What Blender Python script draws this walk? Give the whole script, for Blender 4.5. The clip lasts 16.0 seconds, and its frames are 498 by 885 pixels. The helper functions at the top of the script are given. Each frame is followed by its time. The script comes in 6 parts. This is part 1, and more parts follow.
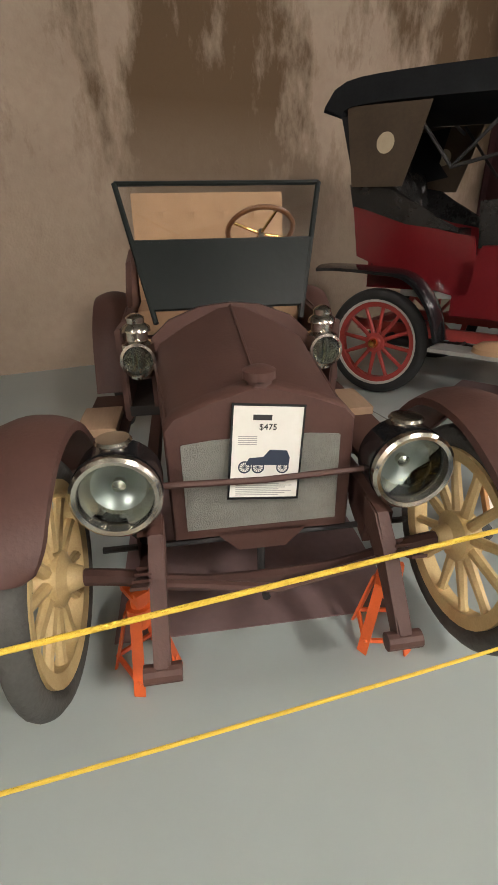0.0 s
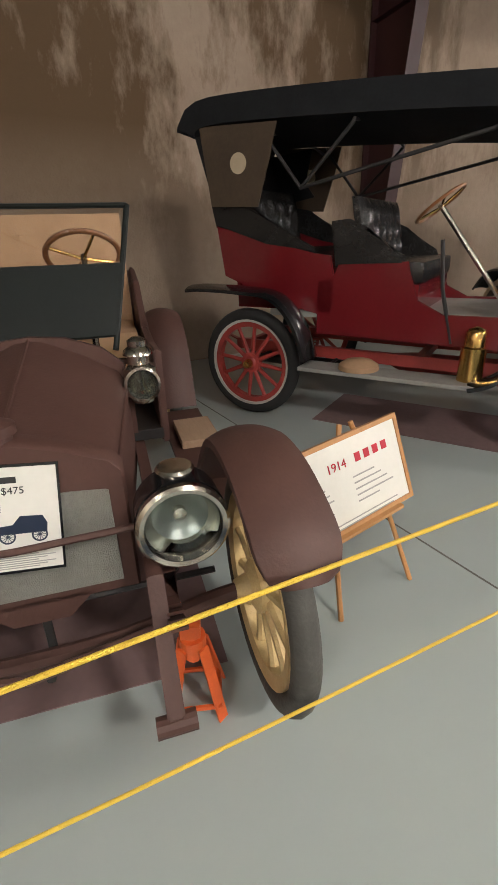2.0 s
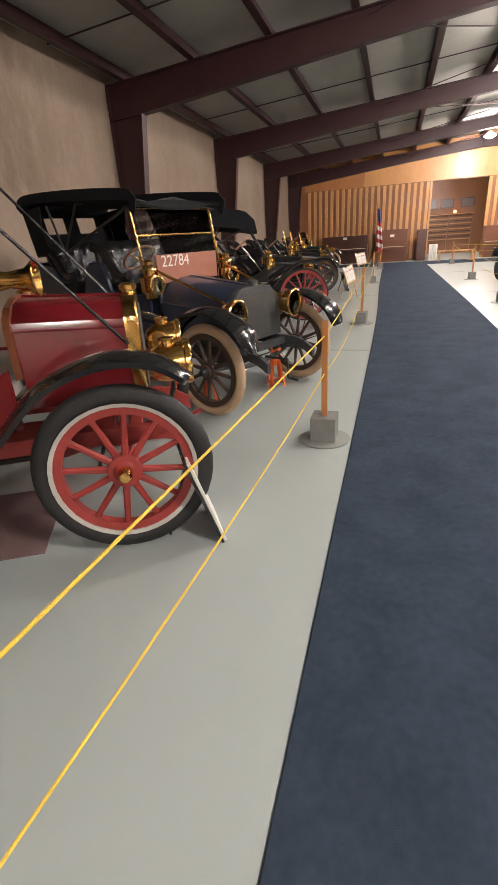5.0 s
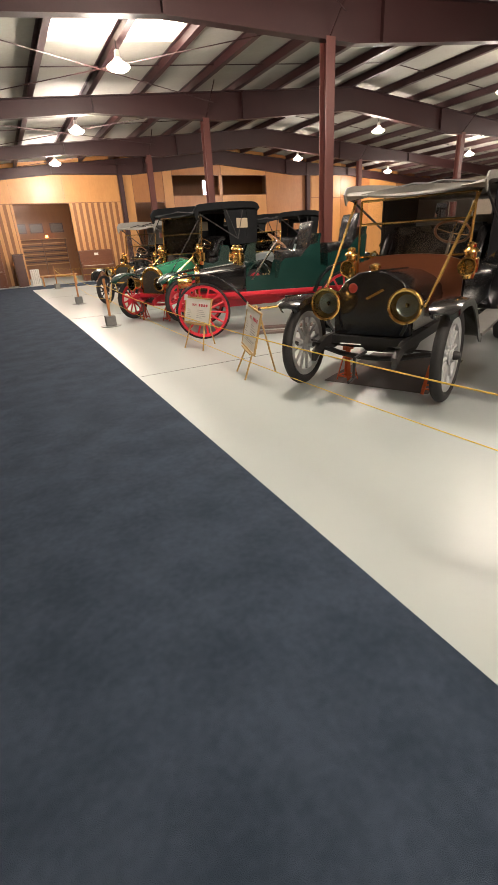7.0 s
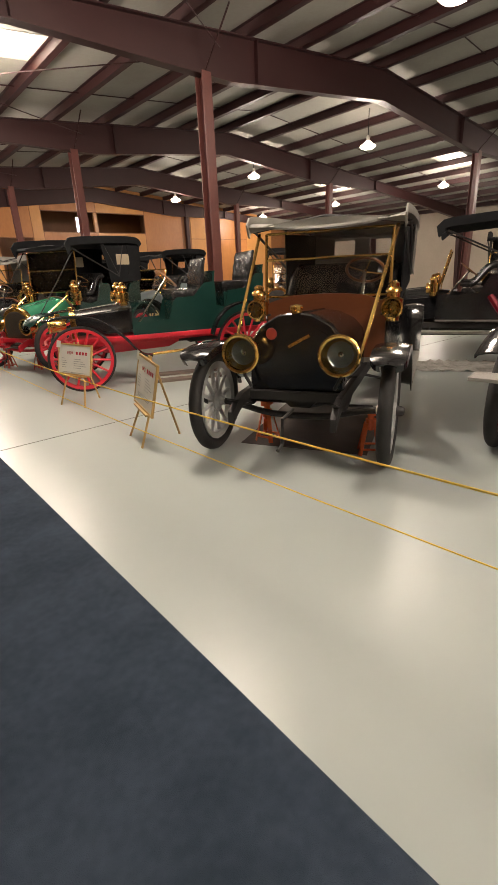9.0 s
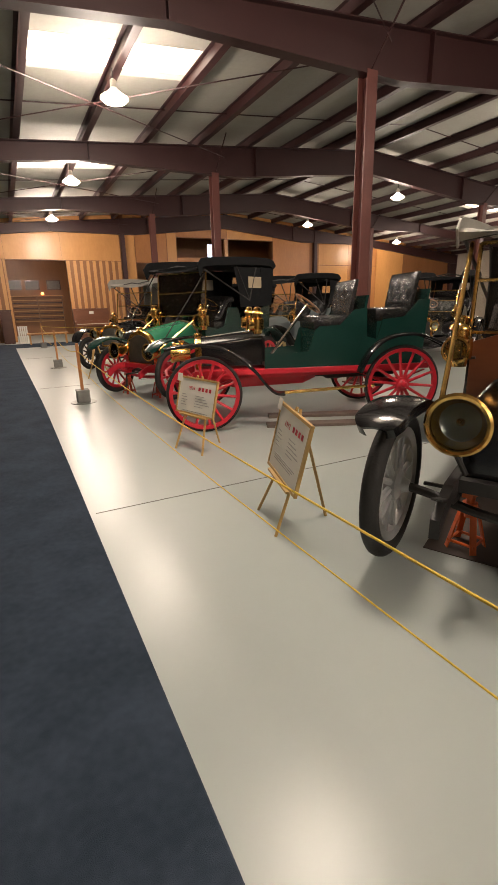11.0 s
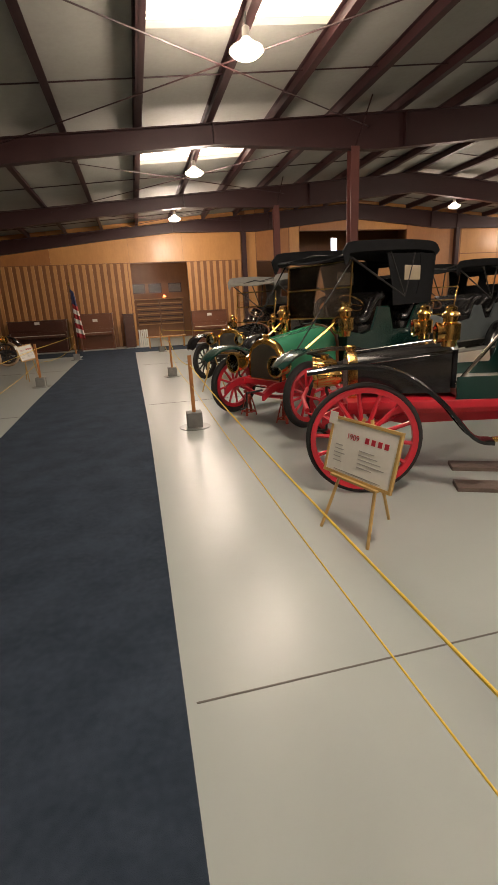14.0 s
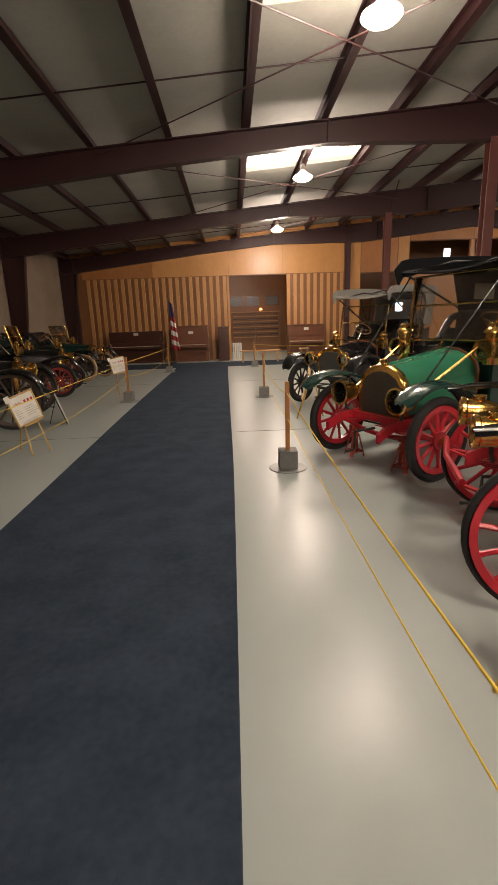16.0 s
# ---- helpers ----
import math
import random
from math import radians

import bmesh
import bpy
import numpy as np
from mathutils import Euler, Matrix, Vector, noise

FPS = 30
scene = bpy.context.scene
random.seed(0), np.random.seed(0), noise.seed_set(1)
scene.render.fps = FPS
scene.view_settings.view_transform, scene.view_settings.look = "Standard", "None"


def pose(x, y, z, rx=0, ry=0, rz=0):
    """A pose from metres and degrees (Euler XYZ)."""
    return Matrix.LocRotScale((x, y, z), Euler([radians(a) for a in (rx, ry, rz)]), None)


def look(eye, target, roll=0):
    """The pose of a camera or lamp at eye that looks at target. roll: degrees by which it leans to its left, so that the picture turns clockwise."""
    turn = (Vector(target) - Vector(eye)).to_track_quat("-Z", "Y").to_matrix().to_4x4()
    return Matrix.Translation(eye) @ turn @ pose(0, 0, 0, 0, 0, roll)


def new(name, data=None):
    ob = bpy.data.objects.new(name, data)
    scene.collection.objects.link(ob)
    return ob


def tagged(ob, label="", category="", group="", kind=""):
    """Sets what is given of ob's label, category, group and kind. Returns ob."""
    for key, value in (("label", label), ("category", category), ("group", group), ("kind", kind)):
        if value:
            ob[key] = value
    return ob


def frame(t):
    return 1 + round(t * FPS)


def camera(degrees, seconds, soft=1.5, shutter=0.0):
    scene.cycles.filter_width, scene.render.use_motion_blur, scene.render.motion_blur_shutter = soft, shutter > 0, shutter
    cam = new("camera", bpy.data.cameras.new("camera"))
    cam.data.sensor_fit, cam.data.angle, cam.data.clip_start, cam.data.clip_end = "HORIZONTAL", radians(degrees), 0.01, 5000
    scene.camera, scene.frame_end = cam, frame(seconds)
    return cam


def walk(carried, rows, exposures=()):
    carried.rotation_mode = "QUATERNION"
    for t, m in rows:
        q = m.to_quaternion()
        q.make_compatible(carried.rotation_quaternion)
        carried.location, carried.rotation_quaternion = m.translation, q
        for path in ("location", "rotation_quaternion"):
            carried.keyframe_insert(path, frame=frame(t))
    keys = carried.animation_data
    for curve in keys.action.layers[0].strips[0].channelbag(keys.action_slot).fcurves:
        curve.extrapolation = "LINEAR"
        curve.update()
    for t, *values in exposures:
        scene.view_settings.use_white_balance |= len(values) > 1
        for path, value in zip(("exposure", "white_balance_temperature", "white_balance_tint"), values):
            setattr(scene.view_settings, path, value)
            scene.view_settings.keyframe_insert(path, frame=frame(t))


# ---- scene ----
cam = camera(57.3, 16.0, soft=1.4)
PATH = [
    (0, (-0.013, -2.213, 1.377), (-1.691, -1.549, 0.516), -1.2),
    (0.5, (0.063, -2.177, 1.371), (-1.599, -1.471, 0.512), -1.6),
    (1, (0.063, -2.089, 1.372), (-1.582, -1.351, 0.506), -1.8),
    (1.5, (0.003, -1.903, 1.388), (-1.61, -1.09, 0.53), -1.6),
    (2, (0.037, -1.686, 1.403), (-1.544, -0.772, 0.586), -1.8),
    (2.5, (0.143, -1.451, 1.424), (-1.367, -0.41, 0.626), -2.6),
    (3, (0.186, -1.304, 1.417), (-1.195, -0.087, 0.635), -2.5),
    (3.2, (0.177, -1.227, 1.433), (-1.13, 0.067, 0.648), -2.2),
    (5.3, (0.229, -0.11, 1.475), (-0.136, 1.677, 0.655), -3.4),
    (5.5, (0.215, 0.018, 1.489), (-0.004, 1.828, 0.666), -2.9),
    (6, (0.291, 0.211, 1.483), (0.408, 2.036, 0.672), -2.8),
    (6.5, (0.471, 0.437, 1.465), (0.928, 2.209, 0.658), -3.4),
    (7, (0.612, 0.61, 1.451), (1.408, 2.254, 0.638), -3.5),
    (7.5, (0.747, 0.865, 1.446), (1.808, 2.349, 0.627), -4.0),
    (8, (0.813, 1.06, 1.43), (2.029, 2.448, 0.658), -4.3),
    (8.5, (0.952, 1.313, 1.424), (2.202, 2.691, 0.691), -2.8),
    (9, (1.059, 1.586, 1.419), (2.27, 3.018, 0.724), -2.6),
    (9.5, (1.101, 1.905, 1.424), (2.229, 3.415, 0.754), -3.7),
    (9.6, (1.139, 1.956, 1.417), (2.244, 3.483, 0.749), -3.8),
    (10, (1.213, 2.224, 1.398), (2.226, 3.827, 0.761), -3.0),
    (10.2, (1.287, 2.368, 1.412), (2.254, 4.007, 0.796), -2.5),
    (12.3, (1.576, 3.556, 1.406), (2.308, 5.319, 0.81), -2.6),
    (12.5, (1.599, 3.668, 1.419), (2.286, 5.447, 0.818), -3.0),
    (13, (1.632, 3.983, 1.447), (2.24, 5.798, 0.865), -3.6),
    (13.5, (1.717, 4.305, 1.433), (2.221, 6.154, 0.86), -3.5),
    (14, (1.779, 4.618, 1.443), (2.202, 6.488, 0.873), -3.0),
    (14.5, (1.782, 4.919, 1.449), (2.151, 6.806, 0.9), -2.5),
    (15, (1.801, 5.236, 1.437), (2.078, 7.146, 0.915), -2.5),
    (15.5, (1.861, 5.57, 1.452), (2.025, 7.498, 0.947), -2.4),
    (16, (1.831, 5.726, 1.486), (1.888, 7.661, 0.983), -2.0),
]
EXPOSURE = [(0.0, 0.53, 5750, 12), (2.0, 0.36, 5700, 12), (3.0, 0.30, 5700, 12), (5.5, 0.56, 5950, 18), (6.0, 0.42, 6050, 18), (7.0, 0.24, 6300, 17), (8.5, 0.06, 6500, 17), (9.5, -0.16, 6500, 17), (12.5, -0.50, 6600, 17), (16.0, -0.69, 6620, 18)]
walk(cam, [(t, look(eye, target, roll)) for t, eye, target, roll in PATH], EXPOSURE)

# ---- light ----
world = bpy.data.worlds.new("world")
scene.world = world
world.use_nodes = True
wn = world.node_tree
sky = wn.nodes.new("ShaderNodeTexSky")
sky.sky_type = 'NISHITA'
sky.sun_disc = False
sky.sun_elevation, sky.sun_rotation = radians(48), radians(120)
wn.nodes["Background"].inputs[1].default_value = 0.10
wn.links.new(sky.outputs[0], wn.nodes["Background"].inputs[0])
sun = new("sun", bpy.data.lights.new("sun", 'SUN'))
sun.data.energy, sun.data.angle, sun.data.color = 3.0, radians(0.5), (1.0, 0.94, 0.85)
sun.matrix_world = pose(0, 0, 30, 42, 0, 60)

LAMP_POWER = 560
SKY_POWER = 6.5

# ---- materials ----


def mat(name, c1, c2=None, scale=6.0, rough=0.5, metal=0.0, bump=0.0, bscale=None, rvar=0.0, stretch=(1, 1, 1), coat=0.0, detail=6.0, spread=0.25, spec=0.5):
    """Two colours mixed by noise at two scales, with fine relief and uneven gloss."""
    m = bpy.data.materials.new(name)
    m.use_nodes = True
    n, l = m.node_tree.nodes, m.node_tree.links
    b = n["Principled BSDF"]
    b.inputs["Roughness"].default_value, b.inputs["Metallic"].default_value = rough, metal
    b.inputs["Coat Weight"].default_value, b.inputs["Specular IOR Level"].default_value = coat, spec
    b.inputs["Coat Roughness"].default_value = 0.12
    c2 = c2 or tuple(v * 0.72 for v in c1)
    co = n.new("ShaderNodeTexCoord")
    mp = n.new("ShaderNodeMapping")
    mp.inputs["Scale"].default_value = stretch
    l.new(co.outputs["Object"], mp.inputs[0])
    t1 = n.new("ShaderNodeTexNoise")
    t1.inputs["Scale"].default_value, t1.inputs["Detail"].default_value = scale, detail
    t2 = n.new("ShaderNodeTexNoise")
    t2.inputs["Scale"].default_value, t2.inputs["Detail"].default_value = scale * 9, 3
    l.new(mp.outputs[0], t1.inputs[0]), l.new(mp.outputs[0], t2.inputs[0])
    av = n.new("ShaderNodeMath")
    av.operation = 'MULTIPLY_ADD'
    l.new(t2.outputs["Fac"], av.inputs[0])
    av.inputs[1].default_value = 0.35
    sc = n.new("ShaderNodeMath")
    sc.operation = 'MULTIPLY'
    l.new(t1.outputs["Fac"], sc.inputs[0])
    sc.inputs[1].default_value = 0.65
    l.new(sc.outputs[0], av.inputs[2])
    ramp = n.new("ShaderNodeValToRGB")
    ramp.color_ramp.elements[0].position, ramp.color_ramp.elements[1].position = 0.5 - spread, 0.5 + spread
    ramp.color_ramp.elements[0].color, ramp.color_ramp.elements[1].color = (*c2, 1), (*c1, 1)
    l.new(av.outputs[0], ramp.inputs[0])
    l.new(ramp.outputs[0], b.inputs["Base Color"])
    if rvar:
        rr = n.new("ShaderNodeMapRange")
        rr.inputs["To Min"].default_value, rr.inputs["To Max"].default_value = max(0.02, rough - rvar), min(1, rough + rvar)
        l.new(av.outputs[0], rr.inputs[0])
        l.new(rr.outputs[0], b.inputs["Roughness"])
    if bump:
        tb = n.new("ShaderNodeTexNoise")
        tb.inputs["Scale"].default_value, tb.inputs["Detail"].default_value = bscale or scale * 12, 4
        l.new(mp.outputs[0], tb.inputs[0])
        bp = n.new("ShaderNodeBump")
        bp.inputs["Strength"].default_value, bp.inputs["Distance"].default_value = bump, 0.01
        l.new(tb.outputs["Fac"], bp.inputs["Height"])
        l.new(bp.outputs[0], b.inputs["Normal"])
    return m


def glow(name, colour, strength):
    m = bpy.data.materials.new(name)
    m.use_nodes = True
    b = m.node_tree.nodes["Principled BSDF"]
    b.inputs["Base Color"].default_value = (*[min(1, c) for c in colour], 1)
    b.inputs["Emission Color"].default_value, b.inputs["Emission Strength"].default_value = (*colour, 1), strength
    return m


def glass(name, tint=(1, 1, 1), rough=0.02):
    m = bpy.data.materials.new(name)
    m.use_nodes = True
    n, l = m.node_tree.nodes, m.node_tree.links
    mix, tr, gl, fr = n.new("ShaderNodeMixShader"), n.new("ShaderNodeBsdfTransparent"), n.new("ShaderNodeBsdfGlossy"), n.new("ShaderNodeFresnel")
    tr.inputs[0].default_value = (*tint, 1)
    gl.inputs["Roughness"].default_value = rough
    fr.inputs[0].default_value = 1.5
    l.new(fr.outputs[0], mix.inputs[0]), l.new(tr.outputs[0], mix.inputs[1]), l.new(gl.outputs[0], mix.inputs[2])
    l.new(mix.outputs[0], n["Material Output"].inputs[0])
    return m


def stained_wall(name):
    """Off-white sprayed wall with brown water stains that run down it."""
    m = mat(name, (0.37, 0.285, 0.212), (0.27, 0.20, 0.142), 1.2, 0.85, bump=0.6, bscale=45)
    n, l = m.node_tree.nodes, m.node_tree.links
    b = n["Principled BSDF"]
    co = n.new("ShaderNodeTexCoord")
    mp = n.new("ShaderNodeMapping")
    mp.inputs["Scale"].default_value = (1, 1.0, 0.42)
    mp.inputs["Location"].default_value = (0, 3.1, 0.3)
    l.new(co.outputs["Object"], mp.inputs[0])
    t = n.new("ShaderNodeTexNoise")
    t.inputs["Scale"].default_value, t.inputs["Detail"].default_value, t.inputs["Roughness"].default_value = 0.62, 12, 0.68
    l.new(mp.outputs[0], t.inputs[0])
    r = n.new("ShaderNodeValToRGB")
    r.color_ramp.elements[0].position, r.color_ramp.elements[1].position = 0.455, 0.545
    l.new(t.outputs["Fac"], r.inputs[0])
    # stains sit on the upper part of the wall, with a ragged lower edge
    sep = n.new("ShaderNodeSeparateXYZ")
    l.new(co.outputs["Object"], sep.inputs[0])
    h = n.new("ShaderNodeMapRange")
    h.inputs["From Min"].default_value, h.inputs["From Max"].default_value = 0.9, 2.5
    l.new(sep.outputs["Z"], h.inputs[0])
    y = n.new("ShaderNodeMapRange")
    y.inputs["From Min"].default_value, y.inputs["From Max"].default_value = 8.0, 3.0
    y.inputs["To Min"].default_value = 0.15
    l.new(sep.outputs["Y"], y.inputs[0])
    k = n.new("ShaderNodeMath")
    k.operation = 'MULTIPLY'
    l.new(r.outputs[0], k.inputs[0]), l.new(h.outputs[0], k.inputs[1])
    k2 = n.new("ShaderNodeMath")
    k2.operation = 'MULTIPLY'
    l.new(k.outputs[0], k2.inputs[0]), l.new(y.outputs[0], k2.inputs[1])
    mx = n.new("ShaderNodeMix")
    mx.data_type = 'RGBA'
    old = b.inputs["Base Color"].links[0].from_socket
    l.new(k2.outputs[0], mx.inputs[0]), l.new(old, mx.inputs[6])
    mx.inputs[7].default_value = (0.095, 0.056, 0.024, 1)
    l.new(mx.outputs[2], b.inputs["Base Color"])
    return m


M_FLOOR = mat("floor_paint", (0.358, 0.395, 0.378), (0.335, 0.372, 0.356), 0.7, 0.30, bump=0.012, bscale=60, rvar=0.05, spec=0.33)
M_CARPET = mat("carpet_pile", (0.038, 0.053, 0.078), (0.022, 0.033, 0.050), 3.0, 0.95, bump=0.5, bscale=420, spread=0.14, spec=0.15)
M_JOINT = mat("joint_filler", (0.15, 0.14, 0.12), None, 9, 0.8)
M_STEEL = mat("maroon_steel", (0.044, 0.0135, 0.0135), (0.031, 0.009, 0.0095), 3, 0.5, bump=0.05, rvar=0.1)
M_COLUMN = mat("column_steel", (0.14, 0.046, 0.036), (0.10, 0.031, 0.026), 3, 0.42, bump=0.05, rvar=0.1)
M_ROOF = mat("roof_insulation", (0.37, 0.36, 0.315), (0.30, 0.29, 0.255), 1.5, 0.75, bump=0.5, bscale=6)
M_WALL = stained_wall("stained_wall")
M_WALL2 = mat("plain_wall", (0.50, 0.44, 0.36), (0.42, 0.36, 0.29), 1.2, 0.85, bump=0.4, bscale=40)
M_PLY = mat("varnished_plywood", (0.50, 0.215, 0.068), (0.35, 0.14, 0.045), 1.6, 0.33, bump=0.05, rvar=0.08, stretch=(1.0, 1, 0.35))
M_PLY2 = mat("pale_plywood", (0.62, 0.31, 0.105), (0.48, 0.22, 0.07), 1.6, 0.33, bump=0.05, rvar=0.08, stretch=(1.0, 1, 0.35))
M_BATTEN = mat("fir_batten", (0.66, 0.35, 0.13), (0.46, 0.215, 0.075), 2.5, 0.4, bump=0.08, stretch=(1, 1, 0.2))
M_BOARD = mat("fir_board", (0.30, 0.125, 0.045), (0.21, 0.085, 0.03), 2.5, 0.45, bump=0.08, stretch=(1, 1, 0.2))
M_POST = mat("oiled_pine", (0.50, 0.215, 0.065), (0.38, 0.15, 0.042), 8, 0.5, bump=0.1, stretch=(1, 1, 0.15))
M_BLOCK = mat("grey_block", (0.24, 0.24, 0.225), (0.17, 0.17, 0.16), 14, 0.9, bump=0.8, bscale=160)
M_ROPE = mat("yellow_rope", (0.86, 0.61, 0.055), (0.74, 0.50, 0.04), 60, 0.55, bump=0.6, bscale=300)
M_DISC = mat("grey_disc", (0.26, 0.27, 0.25), (0.20, 0.21, 0.19), 8, 0.35)
M_BELL = glow("lamp_bell", (1.0, 0.90, 0.72), 7)
M_LENS = glow("lamp_glass", (1.0, 0.90, 0.70), 22)
M_SKY = glow("skylight_sheet", (1.0, 0.90, 0.72), SKY_POWER)
M_DAY = glow("daylight", (0.72, 0.86, 1.0), 5)
M_EMBER = glow("ember_shade", (1.0, 0.42, 0.12), 6)
M_SHADE = mat("lamp_housing", (0.55, 0.52, 0.46), None, 8, 0.4)
M_WOODDARK = mat("walnut_case", (0.085, 0.030, 0.018), (0.05, 0.018, 0.012), 4, 0.3, bump=0.05, stretch=(0.3, 1, 1), coat=0.3)
M_WOODRED = mat("mahogany_case", (0.20, 0.075, 0.035), (0.13, 0.045, 0.022), 4, 0.3, bump=0.05, stretch=(0.3, 1, 1), coat=0.3)
M_WHITE = mat("white_card", (0.78, 0.76, 0.70), (0.70, 0.68, 0.61), 5, 0.6)
M_INK = mat("black_ink", (0.03, 0.03, 0.03), None, 9, 0.7)
M_GREYINK = mat("grey_ink", (0.42, 0.41, 0.385), None, 9, 0.7)
M_REDINK = mat("red_ink", (0.55, 0.03, 0.05), None, 9, 0.6)
M_BLACK = mat("black_enamel", (0.012, 0.012, 0.013), (0.008, 0.008, 0.009), 3, 0.16, bump=0.02, rvar=0.06, coat=0.5)
M_DARK = mat("dark_iron", (0.022, 0.020, 0.019), (0.013, 0.012, 0.012), 12, 0.55, bump=0.15)
M_BRASS = mat("polished_brass", (0.83, 0.53, 0.17), (0.66, 0.39, 0.11), 9, 0.20, 1.0, bump=0.03, rvar=0.08)
M_NICKEL = mat("nickel_plate", (0.72, 0.68, 0.60), (0.52, 0.48, 0.41), 14, 0.20, 1.0, bump=0.03, rvar=0.08)
M_GLASS = glass("clear_glass")
M_LAMPGLASS = glass("lamp_front_glass", (0.86, 0.9, 0.88))

# ---- mesh helpers ----


def part(name, bm, material, parent=None, label="", smooth=False, m=None):
    me = bpy.data.meshes.new(name)
    bmesh.ops.recalc_face_normals(bm, faces=bm.faces)
    if smooth:
        for f in bm.faces:
            f.smooth = True
    bm.to_mesh(me)
    bm.free()
    if smooth:
        me.set_sharp_from_angle(angle=radians(38))
    me.materials.append(material)
    ob = new(name, me)
    if parent:
        ob.parent = parent
    if m is not None:
        ob.matrix_basis = m
    if label:
        ob["label"] = label
    return ob


def again(name, me, parent=None, m=None, label=""):
    ob = new(name, me)
    if parent:
        ob.parent = parent
    if m is not None:
        ob.matrix_basis = m
    if label:
        ob["label"] = label
    return ob


def empty(name, m, label, category, group="", kind=""):
    ob = new(name)
    ob.matrix_basis = m
    return tagged(ob, label, category, group, kind)


def add_box(bm, x0, x1, y0, y1, z0, z1, bevel=0.0, m=None):
    v = [bm.verts.new(p) for p in ((x0, y0, z0), (x1, y0, z0), (x1, y1, z0), (x0, y1, z0), (x0, y0, z1), (x1, y0, z1), (x1, y1, z1), (x0, y1, z1))]
    fs = [bm.faces.new([v[i] for i in q]) for q in ((3, 2, 1, 0), (4, 5, 6, 7), (0, 1, 5, 4), (1, 2, 6, 5), (2, 3, 7, 6), (3, 0, 4, 7))]
    if m is not None:
        bmesh.ops.transform(bm, matrix=m, verts=v)
    if bevel:
        es = list({e for f in fs for e in f.edges})
        bmesh.ops.bevel(bm, geom=es, offset=bevel, segments=2, affect='EDGES', profile=0.7)
    return bm


def box(x0, x1, y0, y1, z0, z1, bevel=0.0, m=None):
    return add_box(bmesh.new(), x0, x1, y0, y1, z0, z1, bevel, m)


def add_loft(bm, rings, closed=True, caps=True):
    """Skin through rings of points; closed: each ring is a loop."""
    vs = [[bm.verts.new(p) for p in r] for r in rings]
    n = len(vs[0])
    for a, b in zip(vs, vs[1:]):
        for i in range(n if closed else n - 1):
            j = (i + 1) % n
            bm.faces.new((a[i], a[j], b[j], b[i]))
    if caps and closed:
        bm.faces.new(vs[0][::-1])
        bm.faces.new(vs[-1])
    return bm


def loft(rings, closed=True, caps=True):
    return add_loft(bmesh.new(), rings, closed, caps)


def add_tube(bm, pts, r, seg=8, caps=True, radii=None):
    pts = [Vector(p) for p in pts]
    rings, up = [], None
    for i, p in enumerate(pts):
        d = (pts[min(i + 1, len(pts) - 1)] - pts[max(i - 1, 0)]).normalized()
        if up is None:
            up = Vector((0, 0, 1)) if abs(d.z) < 0.9 else Vector((1, 0, 0))
        a = d.cross(up).normalized()
        up = a.cross(d).normalized()
        rr = radii[i] if radii else r
        rings.append([p + (a * math.cos(2 * math.pi * k / seg) + up * math.sin(2 * math.pi * k / seg)) * rr for k in range(seg)])
    return add_loft(bm, rings, True, caps)


def tube(pts, r, seg=8, radii=None):
    return add_tube(bmesh.new(), pts, r, seg, True, radii)


def add_lathe(bm, prof, axis="z", seg=24, m=None, close=False):
    """Turn a profile of (along, radius) round an axis; close: the profile is a loop (a ring)."""
    rings = []
    for k in range(seg):
        a = 2 * math.pi * k / seg
        c, s = math.cos(a), math.sin(a)
        ring = []
        for h, r in prof:
            p = {"z": (r * c, r * s, h), "y": (r * c, h, r * s), "x": (h, r * c, r * s)}[axis]
            ring.append(m @ Vector(p) if m is not None else p)
        rings.append([bm.verts.new(p) for p in ring])
    n = len(prof)
    for k in range(seg):
        a, b = rings[k], rings[(k + 1) % seg]
        for i in range(n if close else n - 1):
            j = (i + 1) % n
            bm.faces.new((a[i], a[j], b[j], b[i]))
    if not close:
        bmesh.ops.remove_doubles(bm, verts=[v for r in rings for v in (r[0], r[-1])], dist=1e-5)
    return bm


def lathe(prof, axis="z", seg=24, m=None, close=False):
    return add_lathe(bmesh.new(), prof, axis, seg, m, close)


def add_prism(bm, outline, y0, y1, bevel=0.0):
    """A flat outline in x and z, extruded from y0 to y1."""
    a = [bm.verts.new((x, y0, z)) for x, z in outline]
    b = [bm.verts.new((x, y1, z)) for x, z in outline]
    fs = [bm.faces.new(a), bm.faces.new(b[::-1])]
    n = len(outline)
    for i in range(n):
        bm.faces.new((a[i], b[i], b[(i + 1) % n], a[(i + 1) % n]))
    if bevel:
        es = list({e for f in fs for e in f.edges})
        bmesh.ops.bevel(bm, geom=es, offset=bevel, segments=2, affect='EDGES')
    return bm


def prism(outline, y0, y1, bevel=0.0):
    return add_prism(bmesh.new(), outline, y0, y1, bevel)


def smooth_path(pts, n=4):
    """Catmull-Rom points along a few key points."""
    p = [Vector(q) for q in pts]
    out = []
    for i in range(len(p) - 1):
        a, b, c, d = p[max(i - 1, 0)], p[i], p[i + 1], p[min(i + 2, len(p) - 1)]
        for k in range(n):
            t = k / n
            out.append(0.5 * ((2 * b) + (c - a) * t + (2 * a - 5 * b + 4 * c - d) * t * t + (3 * b - a - 3 * c + d) * t ** 3))
    return out + [p[-1]]


def structure(name, bm, material, label, category="", parent=None, smooth=False):
    return tagged(part(name, bm, material, parent, "", smooth), label, category, "", "structure")


